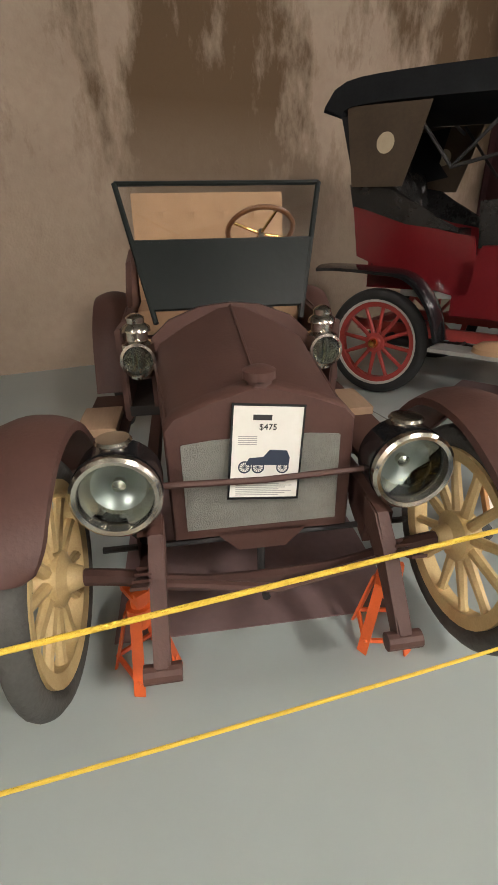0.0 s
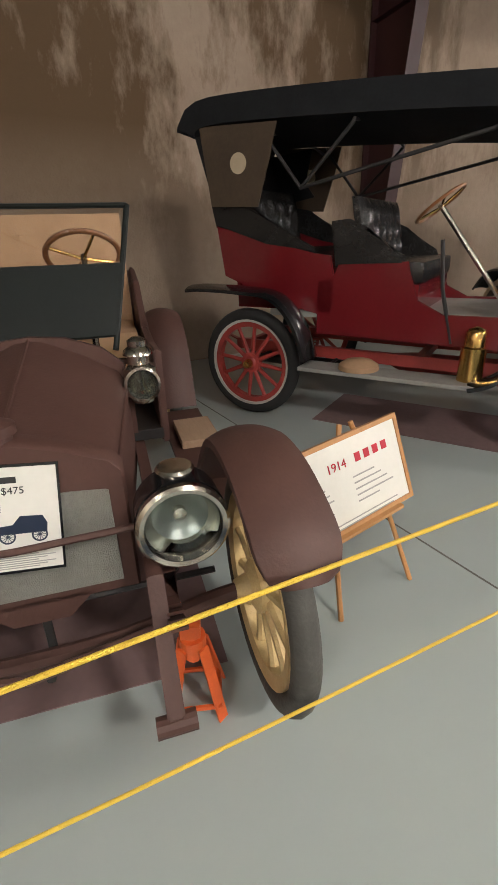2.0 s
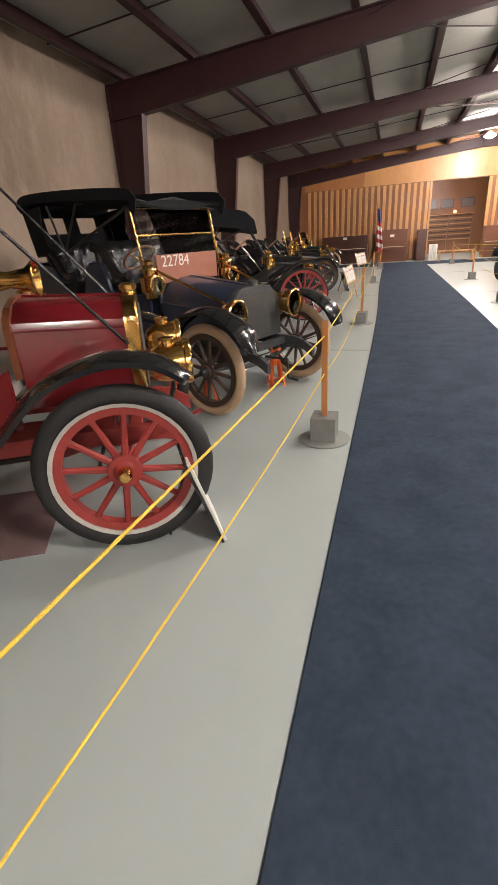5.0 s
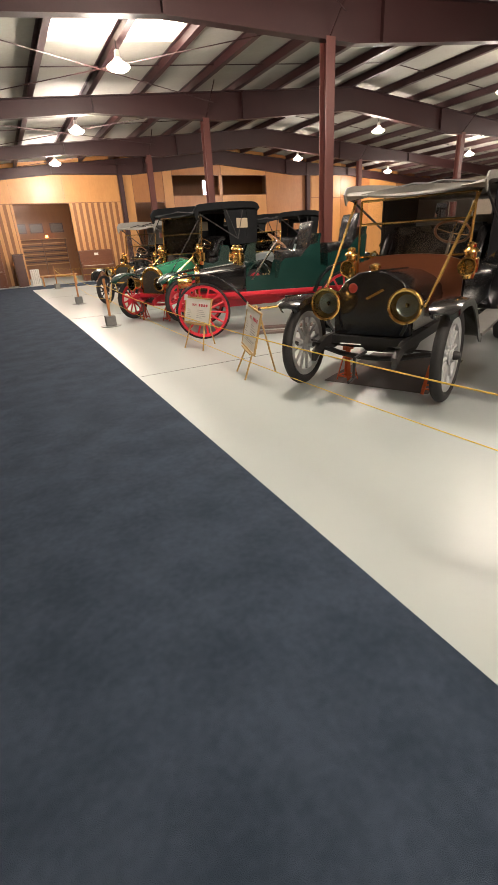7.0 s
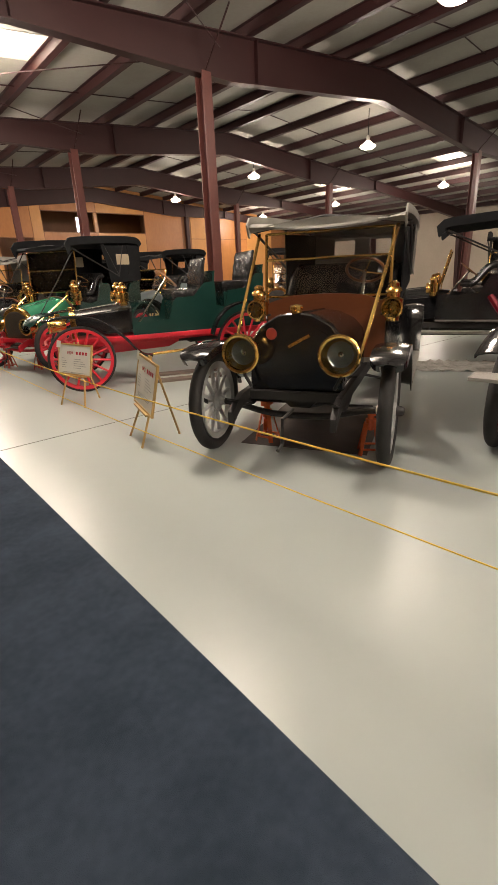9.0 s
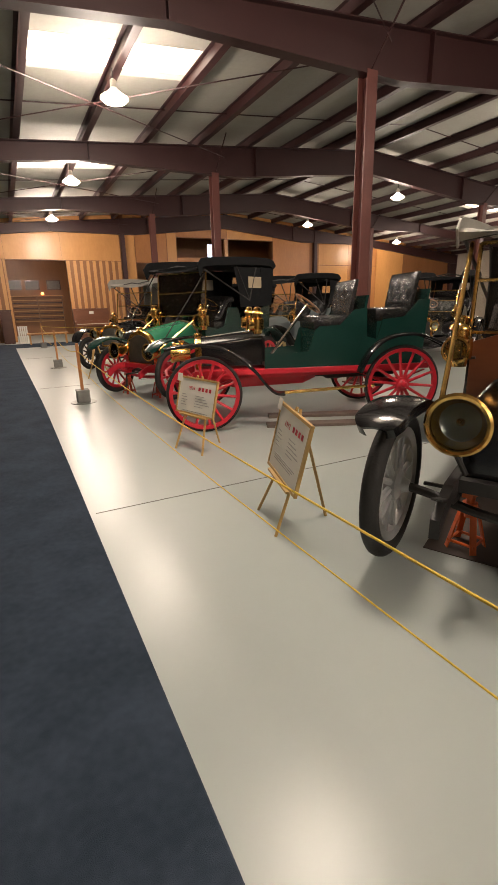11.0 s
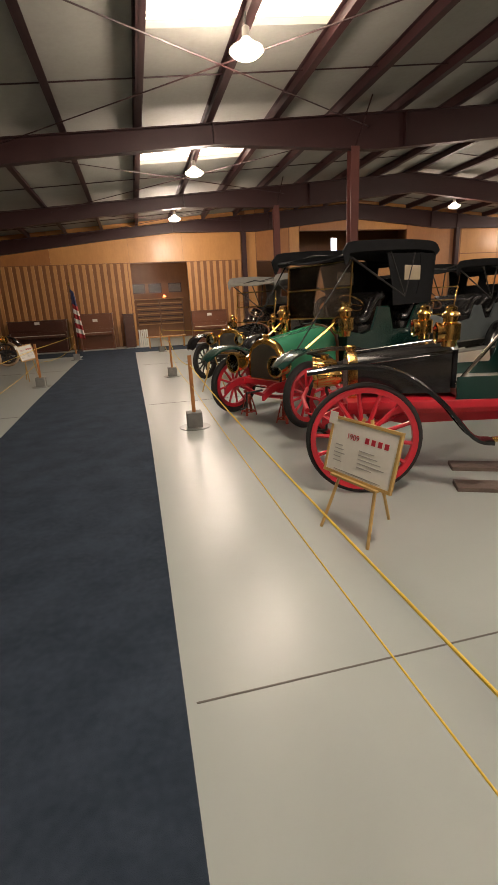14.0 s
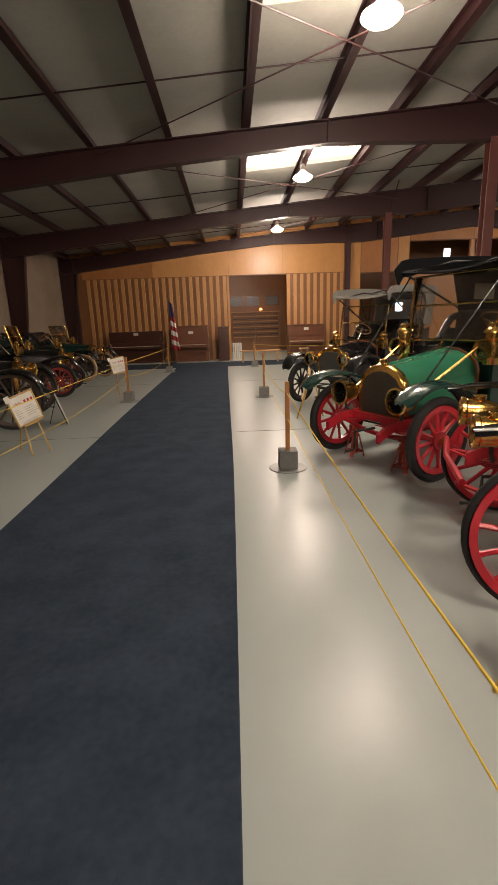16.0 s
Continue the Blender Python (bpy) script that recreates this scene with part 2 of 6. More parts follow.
# ---- the hall ----
WL, WR, Y0, Y1 = -5.28, 29.8, -9.0, 26.6
RIDGE = 12.3
BAYS = [-8.75, -3.2, 3.35, 9.35, 15.35, 21.35, 26.35]


def roof_z(x):
    return 4.965 + 0.0865 * x if x <= RIDGE else 4.965 + 0.0865 * (2 * RIDGE - x)


def rafter_z(x):
    x = x if x <= RIDGE else 2 * RIDGE - x
    keys = [(-5.3, 3.73), (-4.55, 3.79), (-2.3, 4.06), (0.79, 4.41), (3.79, 4.7), (6.04, 4.69), (7.54, 4.69), (12.3, 5.18)]
    for (xa, za), (xb, zb) in zip(keys, keys[1:]):
        if x <= xb:
            return za + (zb - za) * (x - xa) / (xb - xa)
    return keys[-1][1]


structure("floor", box(WL - 0.3, WR + 0.3, Y0 - 0.3, Y1 + 7, -0.2, 0.0), M_FLOOR, "painted grey concrete floor with a soft sheen", "floor")
# runner carpet: its edges wander a little
CARPET = [(-8.9, 0.0, 1.80), (-4, 0.0, 1.80), (0, 0.0, 1.80), (3, 0.0, 1.80), (6, 0.0, 1.80), (9, -0.02, 1.80), (11, -0.06, 1.79), (14, -0.13, 1.75), (18, -0.18, 1.70), (22.72, -0.24, 1.65)]
cp = smooth_path([(a, b, c) for a, b, c in CARPET], 6)
rings = [[(a, p.x, 0.001), (a, p.x, 0.007), (a + 0.006, p.x, 0.010), (b - 0.006, p.x, 0.010), (b, p.x, 0.007), (b, p.x, 0.001)] for p in cp for a, b in ((p.y, p.z),)]
structure("carpet_runner", loft(rings), M_CARPET, "dark blue-grey carpet runner laid down the aisle", "carpet")
structure("cross_carpet", box(-4.2, 11.0, 22.73, 24.9, 0.001, 0.010, 0.003), M_CARPET, "dark blue-grey carpet strip laid across the end of the aisle", "carpet")
bm = bmesh.new()
for yj in (-6.07, -0.02, 6.03, 12.08, 18.13):
    add_box(bm, WL, -0.003, yj - 0.004, yj + 0.004, -0.004, 0.0025)
    add_box(bm, 1.84, WR, yj - 0.004, yj + 0.004, -0.004, 0.0025)
structure("floor_joint", bm, M_JOINT, "dark saw-cut joints across the concrete floor", "joint")

structure("wall_left", box(WL - 0.2, WL, Y0, Y1, 0, 5.6), M_WALL, "off-white wall with brown water stains", "wall")
structure("wall_right", box(WR, WR + 0.2, Y0, Y1, 0, 5.6), M_WALL2, "plain off-white wall", "wall")
structure("wall_back", box(WL - 0.2, WR + 0.2, Y0 - 0.2, Y0, 0, 7.2), M_WALL2, "plain off-white wall", "wall")

# skylights: two sheets side by side between purlins, every bay, on both slopes
SKYL = []
for yc in (-6.4, -0.35, 5.7, 11.75, 17.9, 23.95):
    for xa in (2.25, 19.49):
        SKYL.append((xa, xa + 2.86, yc - 0.56, yc + 0.56))
bm = bmesh.new()
xs = sorted({WL - 0.2, RIDGE, WR + 0.2, 2.25, 5.11, 19.49, 22.35})
ys = sorted({Y0 - 0.2, Y1 + 0.1, *[s[2] for s in SKYL], *[s[3] for s in SKYL]})
for xa, xb in zip(xs, xs[1:]):
    for ya, yb in zip(ys, ys[1:]):
        xm, ym = (xa + xb) / 2, (ya + yb) / 2
        if any(s[0] < xm < s[1] and s[2] < ym < s[3] for s in SKYL):
            continue
        add_loft(bm, [[(xa, y, roof_z(xa)), (xb, y, roof_z(xb)), (xb, y, roof_z(xb) + 0.12), (xa, y, roof_z(xa) + 0.12)] for y in (ya, yb)])
structure("ceiling", bm, M_ROOF, "pale grey insulated metal roof underside", "ceiling")
for i, (xa, xb, ya, yb) in enumerate(SKYL):
    sk = structure("skylight_%d" % (i + 1), loft([[(xa, y, roof_z(xa) + 0.10), (xb, y, roof_z(xb) + 0.10), (xb, y, roof_z(xb) + 0.115), (xa, y, roof_z(xa) + 0.115)] for y in (ya, yb)]),
                   M_SKY, "bright translucent skylight sheet in the roof", "skylight")


def add_ibeam_run(bm, pts_top, pts_bot, y, half=0.10, ft=0.018, wt=0.012):
    """Tapered I-section in the plane y, along matching top and bottom points (x, z)."""
    for (ta, ba), (tb, bb) in zip(zip(pts_top, pts_bot), zip(pts_top[1:], pts_bot[1:])):
        add_loft(bm, [[(p[0], y - wt / 2, q[1]), (p[0], y + wt / 2, q[1]), (p[0], y + wt / 2, p[1]), (p[0], y - wt / 2, p[1])] for p, q in ((ta, ba), (tb, bb))])
        for a, b, s in ((ta, tb, -1), (ba, bb, 1)):
            add_loft(bm, [[(p[0], y - half, p[1]), (p[0], y + half, p[1]), (p[0], y + half, p[1] + s * ft), (p[0], y - half, p[1] + s * ft)] for p in (a, b)])


fx = [WL + 0.02, -4.55, -2.3, 0.79, 3.79, 6.04, 7.54, 9.69, RIDGE, 14.91, 17.06, 18.56, 20.81, 23.81, 26.9, 29.15, WR - 0.02]
for i, y in enumerate(BAYS):
    fr = empty("portal_frame", pose(0, 0, 0), "maroon painted steel portal frame holding the roof", "steel frame", "portal frames", "structure")
    bm = bmesh.new()
    add_ibeam_run(bm, [(x, roof_z(x) - 0.20) for x in fx], [(x, rafter_z(x)) for x in fx], y)
    for x in (3.79, 8.19, 16.41, 20.81):
        add_box(bm, x - 0.012, x + 0.012, y - 0.10, y + 0.10, rafter_z(x), roof_z(x) - 0.2)
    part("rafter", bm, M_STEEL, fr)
    for side, xo in ((1, WL + 0.02), (-1, WR - 0.02)):
        bm = bmesh.new()
        zt = 3.79
        xi0, xi1 = xo + side * 0.28, xo + side * 0.70
        # tapered column: web and two flanges
        add_loft(bm, [[(xo, y - 0.006, z), (xi, y - 0.006, z), (xi, y + 0.006, z), (xo, y + 0.006, z)] for z, xi in ((0, xi0), (zt, xi1))])
        add_loft(bm, [[(xi, y - 0.10, z), (xi, y + 0.10, z), (xi - side * 0.018, y + 0.10, z), (xi - side * 0.018, y - 0.10, z)] for z, xi in ((0, xi0), (zt, xi1))])
        add_box(bm, min(xo, xo + side * 0.018), max(xo, xo + side * 0.018), y - 0.10, y + 0.10, 0, 4.3)
        add_box(bm, min(xo, xi0 + side * .05), max(xo, xi0 + side * .05), y - 0.13, y + 0.13, 0.001, 0.03)
        part("column", bm, M_STEEL, fr)
    if y < 26:
        for xc in (6.95, 17.65):
            bm = bmesh.new()
            add_box(bm, xc - 0.006, xc + 0.006, y - 0.10, y + 0.10, 0.02, 4.74)
            for s in (-1, 1):
                add_box(bm, xc - 0.10, xc + 0.10, y + s * 0.1 - 0.008, y + s * 0.1 + 0.008, 0.02, 4.74)
            add_box(bm, xc - 0.16, xc + 0.16, y - 0.16, y + 0.16, 0.001, 0.025)
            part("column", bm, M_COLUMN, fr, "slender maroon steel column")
            # stays from the rafter foot to the purlins
            bm = bmesh.new()
            for s in (-1, 1):
                add_tube(bm, [(xc + 0.05, y, 4.76), (xc + 0.05 , y + s * 0.75, roof_z(xc) - 0.10)], 0.016, 6)
            part("stay", bm, M_STEEL, fr)
# purlins, Z-section, along the hall
k = 0
x = 2.25 - 1.43 * 5
while x < WR - 0.2:
    bm = bmesh.new()
    z = roof_z(x)
    add_box(bm, x - 0.006, x + 0.006, Y0, Y1, z - 0.2, z - 0.001)
    add_box(bm, x - 0.045, x + 0.085, Y0, Y1, z - 0.2, z - 0.190)
    add_box(bm, x - 0.07, x + 0.006, Y0, Y1, z - 0.009, z - 0.001)
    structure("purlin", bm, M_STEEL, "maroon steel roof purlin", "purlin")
    x += 1.43
# sag rods across the bays
for ya, yb in zip(BAYS, BAYS[1:]):
    bm = bmesh.new()
    ym = (ya + yb) / 2 + 1.2
    add_tube(bm, [(WL + 0.1, ym, roof_z(WL) - 0.06), (RIDGE, ym, roof_z(RIDGE) - 0.06), (WR - 0.1, ym, roof_z(WR) - 0.06)], 0.012, 6)
    for xa, xb in ((-0.4, 7.2),):
        add_tube(bm, [(xa, ya + 0.2, rafter_z(xa) + 0.28), (xb, yb - 0.2, rafter_z(xb) + 0.4)], 0.010, 6)
        add_tube(bm, [(xb, ya + 0.2, rafter_z(xb) + 0.4), (xa, yb - 0.2, rafter_z(xa) + 0.28)], 0.010, 6)
    structure("brace_rod", bm, M_STEEL, "thin steel bracing rods under the roof", "brace rod")

# ---- end wall: plywood over boards and battens, with an opening ----
YE = 26.5
ew = empty("wall_end", pose(0, 0, 0), "varnished wood end wall with battens and an opening", "wall", "", "structure")
bm = bmesh.new()
OX0, OX1, OZ = 1.82, 4.31, 3.51
add_box(bm, WL, OX0, YE, YE + 0.15, 0, 6.3)
add_box(bm, OX0, OX1, YE, YE + 0.15, OZ, 6.3)
add_box(bm, OX1, 7.54, YE, YE + 0.15, 0, 6.3)
add_box(bm, 7.54, 9.13, YE, YE + 0.15, 3.46, 6.3)
add_box(bm, 9.13, 9.64, YE, YE + 0.15, 0, 6.3)
add_box(bm, 9.64, 15.22, YE, YE + 0.15, 0, 3.77)
add_box(bm, 9.64, 15.22, YE, YE + 0.15, 4.69, 6.3)
add_box(bm, 15.22, WR, YE, YE + 0.15, 0, 6.3)
part("wall_core", bm, M_BOARD, ew)
# plywood sheets above the batten line
xs = [-4.41, -1.41, 1.82, 4.16, 6.8]
for j, (xa, xb) in enumerate(zip(xs, xs[1:])):
    part("plywood_sheet", box(xa + 0.004, xb - 0.004, YE - 0.018, YE - 0.002, 3.54, 5.9, 0.002), M_PLY2 if j >= 1 else M_PLY, ew)
for j, (xa, xb, za, zb) in enumerate(((7.07, 7.52, 0.02, 5.9), (7.55, 9.11, 3.49, 5.9), (9.15, 9.63, 0.02, 5.9), (9.66, 12.41, 0.02, 3.73), (12.44, 15.2, 0.02, 3.73), (9.66, 12.41, 4.72, 5.9), (12.44, 15.2, 4.72, 5.9),
                                      (15.24, 17.66, 0.02, 5.9), (18.31, 20.47, 0.02, 3.5), (20.49, 22.72, 0.02, 3.5), (18.31, 20.47, 3.54, 5.9), (20.49, 22.72, 3.54, 5.9), (22.74, 24.96, 0.02, 5.9))):
    part("plywood_sheet", box(xa, xb, YE - 0.018, YE - 0.002, za, zb, 0.002), M_PLY if j % 2 else M_PLY2, ew)
bat = None
for xa, xb in ((-4.18, 1.75), (4.39, 6.74)):
    x = xa
    while x < xb:
        if bat is None:
            bat = part("batten", box(-0.07, 0.07, YE - 0.045, YE - 0.004, 0.02, 3.51, 0.004), M_BATTEN, ew, "", False, pose(x, 0, 0))
        else:
            again("batten", bat.data, ew, pose(x, 0, 0))
        x += 0.29
for x in (-4.79, 6.94, 17.98):
    part("wall_post", box(x - 0.1, x + 0.1, YE - 0.2, YE - 0.0, 0.0, roof_z(x) - 0.2, 0.004), M_STEEL, ew)
bm = bmesh.new()
add_box(bm, OX0 - 0.09, OX0, YE - 0.05, YE + 0.17, 0, OZ, 0.004)
add_box(bm, OX1, OX1 + 0.09, YE - 0.05, YE + 0.17, 0, OZ, 0.004)
part("opening_trim", bm, M_PLY2, ew)
# the little room behind
structure("room_wall_back", box(-2, 18, 32.0, 32.15, 0, 6.0), M_BOARD, "brown panelled wall of the back room", "wall")
structure("room_wall_side", box(-2.15, -2, YE + 0.16, 32.15, 0, 6.0), M_BOARD, "brown panelled wall of the back room", "wall")
structure("room_wall_far", box(18, 18.15, YE + 0.16, 32.15, 0, 6.0), M_BOARD, "brown panelled wall of the back room", "wall")
structure("room_ceiling", box(-2.15, 18.15, YE + 0.16, 32.15, 6.0, 6.15), M_ROOF, "plain ceiling of the back room", "ceiling")

# ---- ceiling lamps ----


def ceiling_lamp(x, y, z, power=LAMP_POWER):
    la = empty("pendant_lamp", pose(x, y, z), "lit warm-white pendant lamp with a flared shade", "lamp", "hall lamps")
    part("shade", lathe([(0.0, 0.225), (0.02, 0.222), (0.07, 0.14), (0.12, 0.075), (0.15, 0.05), (0.155, 0.0)], "z", 24), M_BELL, la, "glowing translucent bell shade", True)
    part("diffuser", lathe([(-0.075, 0.0), (-0.07, 0.09), (-0.05, 0.16), (-0.02, 0.20), (0.0, 0.212), (0.004, 0.0)], "z", 24), M_LENS, la, "glowing lamp glass", True)
    part("housing", lathe([(0.145, 0.0), (0.145, 0.055), (0.26, 0.05), (0.28, 0.025), (0.28, 0.0)], "z", 16), M_SHADE, la, "", True)
    part("hook", tube([(0, 0, 0.275), (0, 0, (roof_z(x) - 0.19 if y < YE else 6.0) - z)], 0.012, 6), M_DARK, la)
    li = new("lamp_light", bpy.data.lights.new("lamp_light", 'POINT'))
    li.data.energy, li.data.color, li.data.shadow_soft_size = power, (1.0, 0.88, 0.72), 0.34
    li.location = (x, y, z - 0.22)
    return la


for y in (-6.5, -0.5, 5.55, 11.6, 17.2, 23.1):
    ceiling_lamp(3.60, y, 4.66, LAMP_POWER)
for y in (-5.0, 1.0, 6.8, 12.8, 18.7, 24.3):
    ceiling_lamp(22.2, y, 4.62, 320)
for x, y in ((8.3, 5.5), (14.0, 10.9), (13.9, 15.8), (14.2, 21.6)):
    ceiling_lamp(x, y, 4.75, 260)
# unseen pendant added above the opening to brighten the back room
ceiling_lamp(2.3, 28.6, 4.1, 220)

# ---- rope line ----


def stanchion(x, y, disc=True):
    st = empty("rope_post", pose(x, y, 0), "orange-brown wooden rope post set in a grey concrete block", "rope post", "rope posts")
    z0 = 0.0
    if disc:
        part("base_disc", lathe([(0.001, 0.0), (0.001, 0.195), (0.009, 0.20), (0.012, 0.19), (0.012, 0.0)], "z", 32), M_DISC, st)
        z0 = 0.012
    part("block", box(-0.095, 0.095, -0.095, 0.095, z0, z0 + 0.19, 0.006, Matrix.Rotation(radians(random.uniform(-8, 8)), 4, 'Z')), M_BLOCK, st, "grey concrete block")
    part("pole", box(-0.022, 0.022, -0.022, 0.022, z0 + 0.19, 0.91, 0.004), M_POST, st)
    return st


def rope(pts, sag, label, r=0.0062):
    run = []
    for (a, b) in zip(pts, pts[1:]):
        a, b = Vector(a), Vector(b)
        for i in range(12):
            t = i / 12
            p = a.lerp(b, t)
            p.z -= sag * 4 * t * (1 - t)
            run.append(p)
    run.append(Vector(pts[-1]))
    return tagged(part("rope", tube(run, r, 8), M_ROPE, None, "", True), label, "rope", "barrier ropes")
LEFT_POSTS = [(-1.5, -8.6), (-0.67, -3.2), (-0.21, 2.99), (-0.25, 8.08), (-0.36, 15.28), (-0.30, 21.3)]
RIGHT_POSTS = [(2.40, -5.2), (2.43, 1.38), (2.37, 10.31), (2.47, 15.25), (2.61, 22.2), (7.2, 22.3)]
for x, y in LEFT_POSTS:
    stanchion(x, y)
for x, y in RIGHT_POSTS:
    stanchion(x, y)
for z, s in ((0.805, 0.012), (0.53, 0.145)):
    rope([(x, y, z) for x, y in LEFT_POSTS], s, "yellow rope slung between wooden posts", 0.0052 if z > 0.6 else 0.0045)
for z, s in ((0.79, 0.125), (0.53, 0.095)):
    rope([(x, y, z) for x, y in RIGHT_POSTS], s, "yellow rope slung between wooden posts", 0.0047 if z > 0.6 else 0.0032)

M_PALEBOARD = mat("bare_board", (0.40, 0.27, 0.17), (0.28, 0.18, 0.11), 6, 0.8, bump=0.2, stretch=(0.2, 1, 1))
M_TANCURTAIN = mat("tan_curtain", (0.075, 0.050, 0.028), (0.045, 0.030, 0.018), 4, 0.8, bump=0.3, bscale=100)
M_RUSTPIPE = mat("rusty_pipe", (0.30, 0.12, 0.07), (0.18, 0.07, 0.045), 12, 0.7, bump=0.3)
M_FRAMEWOOD = mat("easel_wood", (0.52, 0.27, 0.10), (0.40, 0.19, 0.065), 9, 0.45, bump=0.08, stretch=(1, 1, 0.2))
M_GILT = mat("gilt_easel_wood", (0.55, 0.36, 0.13), (0.42, 0.26, 0.085), 9, 0.4, bump=0.06, stretch=(1, 1, 0.2))
M_FLAGRED = mat("flag_red", (0.42, 0.03, 0.035), None, 8, 0.8)
M_FLAGBLUE = mat("flag_blue", (0.03, 0.04, 0.13), None, 8, 0.8)
M_IVORY = mat("ivory_keys", (0.62, 0.57, 0.46), None, 8, 0.4)
M_PICTURE = mat("old_picture", (0.16, 0.12, 0.09), (0.07, 0.055, 0.04), 8, 0.3)
M_PLASTIC = mat("clear_sheet", (0.62, 0.60, 0.55), (0.30, 0.29, 0.27), 9, 0.12, bump=1.0, bscale=16)
M_LEAFGREY = mat("rolled_tarp", (0.20, 0.15, 0.12), (0.10, 0.075, 0.065), 5, 0.7, bump=0.5, bscale=20)


def writing(text, size, m, material, parent):
    """Words in the built-in font, as a mesh."""
    cu = bpy.data.curves.new("writing", 'FONT')
    cu.body, cu.size, cu.align_x, cu.extrude = text, size, 'CENTER', 0.0008
    tmp = bpy.data.objects.new("writing", cu)
    scene.collection.objects.link(tmp)
    me = bpy.data.meshes.new_from_object(tmp.evaluated_get(bpy.context.evaluated_depsgraph_get()))
    bpy.data.objects.remove(tmp)
    me.name = "writing"
    me.materials.clear()
    me.materials.append(material)
    ob = new("writing", me)
    ob.parent, ob.matrix_basis = parent, m
    return ob


def bars(parent, rows, m, material, d=0.0015):
    """Lines of small print: bars (x, z, width, height) in the plane of a board, facing -y."""
    bm = bmesh.new()
    for x, z, w, h in rows:
        add_box(bm, x, x + w, -d, 0, z, z + h)
    tagged(part("small_print", bm, material, parent, "", False, m), kind="stuff")


def easel_sign(x, y, turn, year, tilt, w=0.62, h=0.42, z0=0.34, wood=M_FRAMEWOOD, lean=12, tag=True, name_w=0.20):
    """A framed placard on a light wooden easel; local: faces -y."""
    sg = empty("easel_sign", pose(x, y, 0, 0, 0, turn), "framed white placard with red heading on a thin wooden easel", "sign", "easel signs")
    m = pose(0, 0, z0, -lean, tilt, 0)
    bd = part("board", box(-w / 2, w / 2, 0, 0.012, 0, h, 0.002), M_WHITE, sg, "white card with red heading", False, m)
    bm = bmesh.new()
    for a, b, c, d in ((-w / 2 - 0.012, w / 2 + 0.012, -0.012, 0.008), (-w / 2 - 0.012, w / 2 + 0.012, h - 0.008, h + 0.012), (-w / 2 - 0.012, -w / 2 + 0.006, 0.008, h - 0.008), (w / 2 - 0.006, w / 2 + 0.012, 0.008, h - 0.008)):
        add_box(bm, a, b, -0.006, 0.016, c, d, 0.002)
    part("frame", bm, wood, sg, "", False, m)
    writing(year, 0.052, pose(-0.08, -0.002, h - 0.115, 90, 0, 0), M_REDINK, bd)
    bars(bd, [(0.02 + 0.05 * k, h - 0.113, 0.030, 0.036) for k in range(4)], pose(0, -0.001, 0), M_REDINK)
    rows = []
    for k in range(5):
        zz = h - 0.17 - 0.026 * k
        rows.append((-w * 0.40, zz, 0.06 + 0.03 * ((k * 7) % 3) / 2, 0.006))
        rows.append((-w * 0.02, zz, 0.12 + 0.03 * ((k * 5) % 4), 0.006))
    bars(bd, rows, pose(0, -0.001, 0), M_GREYINK)
    bars(bd, [(-w * 0.36, h - 0.33 - 0.016 * k, w * (0.72 - 0.05 * (k % 3)), 0.005) for k in range(3)], pose(0, -0.001, 0), M_GREYINK)
    if tag:
        part("number_tag", box(-0.035, 0.035, -0.012, -0.009, -0.035, 0.045, 0.002), M_WHITE, sg, "small white number tag", False, m @ pose(-w / 2, 0, h - 0.01))
    back = h * math.sin(radians(lean))
    for sx in (-1, 1):
        part("front_leg", tube([(sx * w * 0.38, -0.10, 0.0), (sx * w * 0.27, 0.030, z0 + 0.01), (sx * 0.03, back + 0.035, z0 + h + 0.02)], 0.011, 6), wood, sg)
    part("back_leg", tube([(0.02, 0.32, 0.0), (0.0, back + 0.06, z0 + h * 0.9)], 0.011, 6), wood, sg)
    part("ledge", box(-w * 0.36, w * 0.36, -0.03, 0.02, z0 - 0.022, z0 - 0.006, 0.002, Matrix.Translation((0, 0, z0)) @ Matrix.Rotation(radians(tilt), 4, 'Y') @ Matrix.Translation((0, 0, -z0))), wood, sg)
    return sg


def floor_sign(x, y, turn):
    """A leaning black-backed board seen from its edge."""
    fs = empty("floor_sign", pose(x, y, 0, 0, 0, turn), "black-framed sign board leaning on a strut", "sign")
    part("board", box(-0.17, 0.17, 0, 0.014, 0.0, 0.50, 0.003), M_WHITE, fs, "", False, pose(0, 0, 0, -17, 0, 0))
    part("back", box(-0.19, 0.19, 0.015, 0.03, 0.0, 0.52, 0.003), M_BLACK, fs, "black backing", False, pose(0, 0, 0, -17, 0, 0))
    part("strut", box(-0.02, 0.02, 0, 0.012, 0.0, 0.42, 0.002), M_BLACK, fs, "", False, pose(0, 0.28, 0, 18, 0, 0))
    return fs


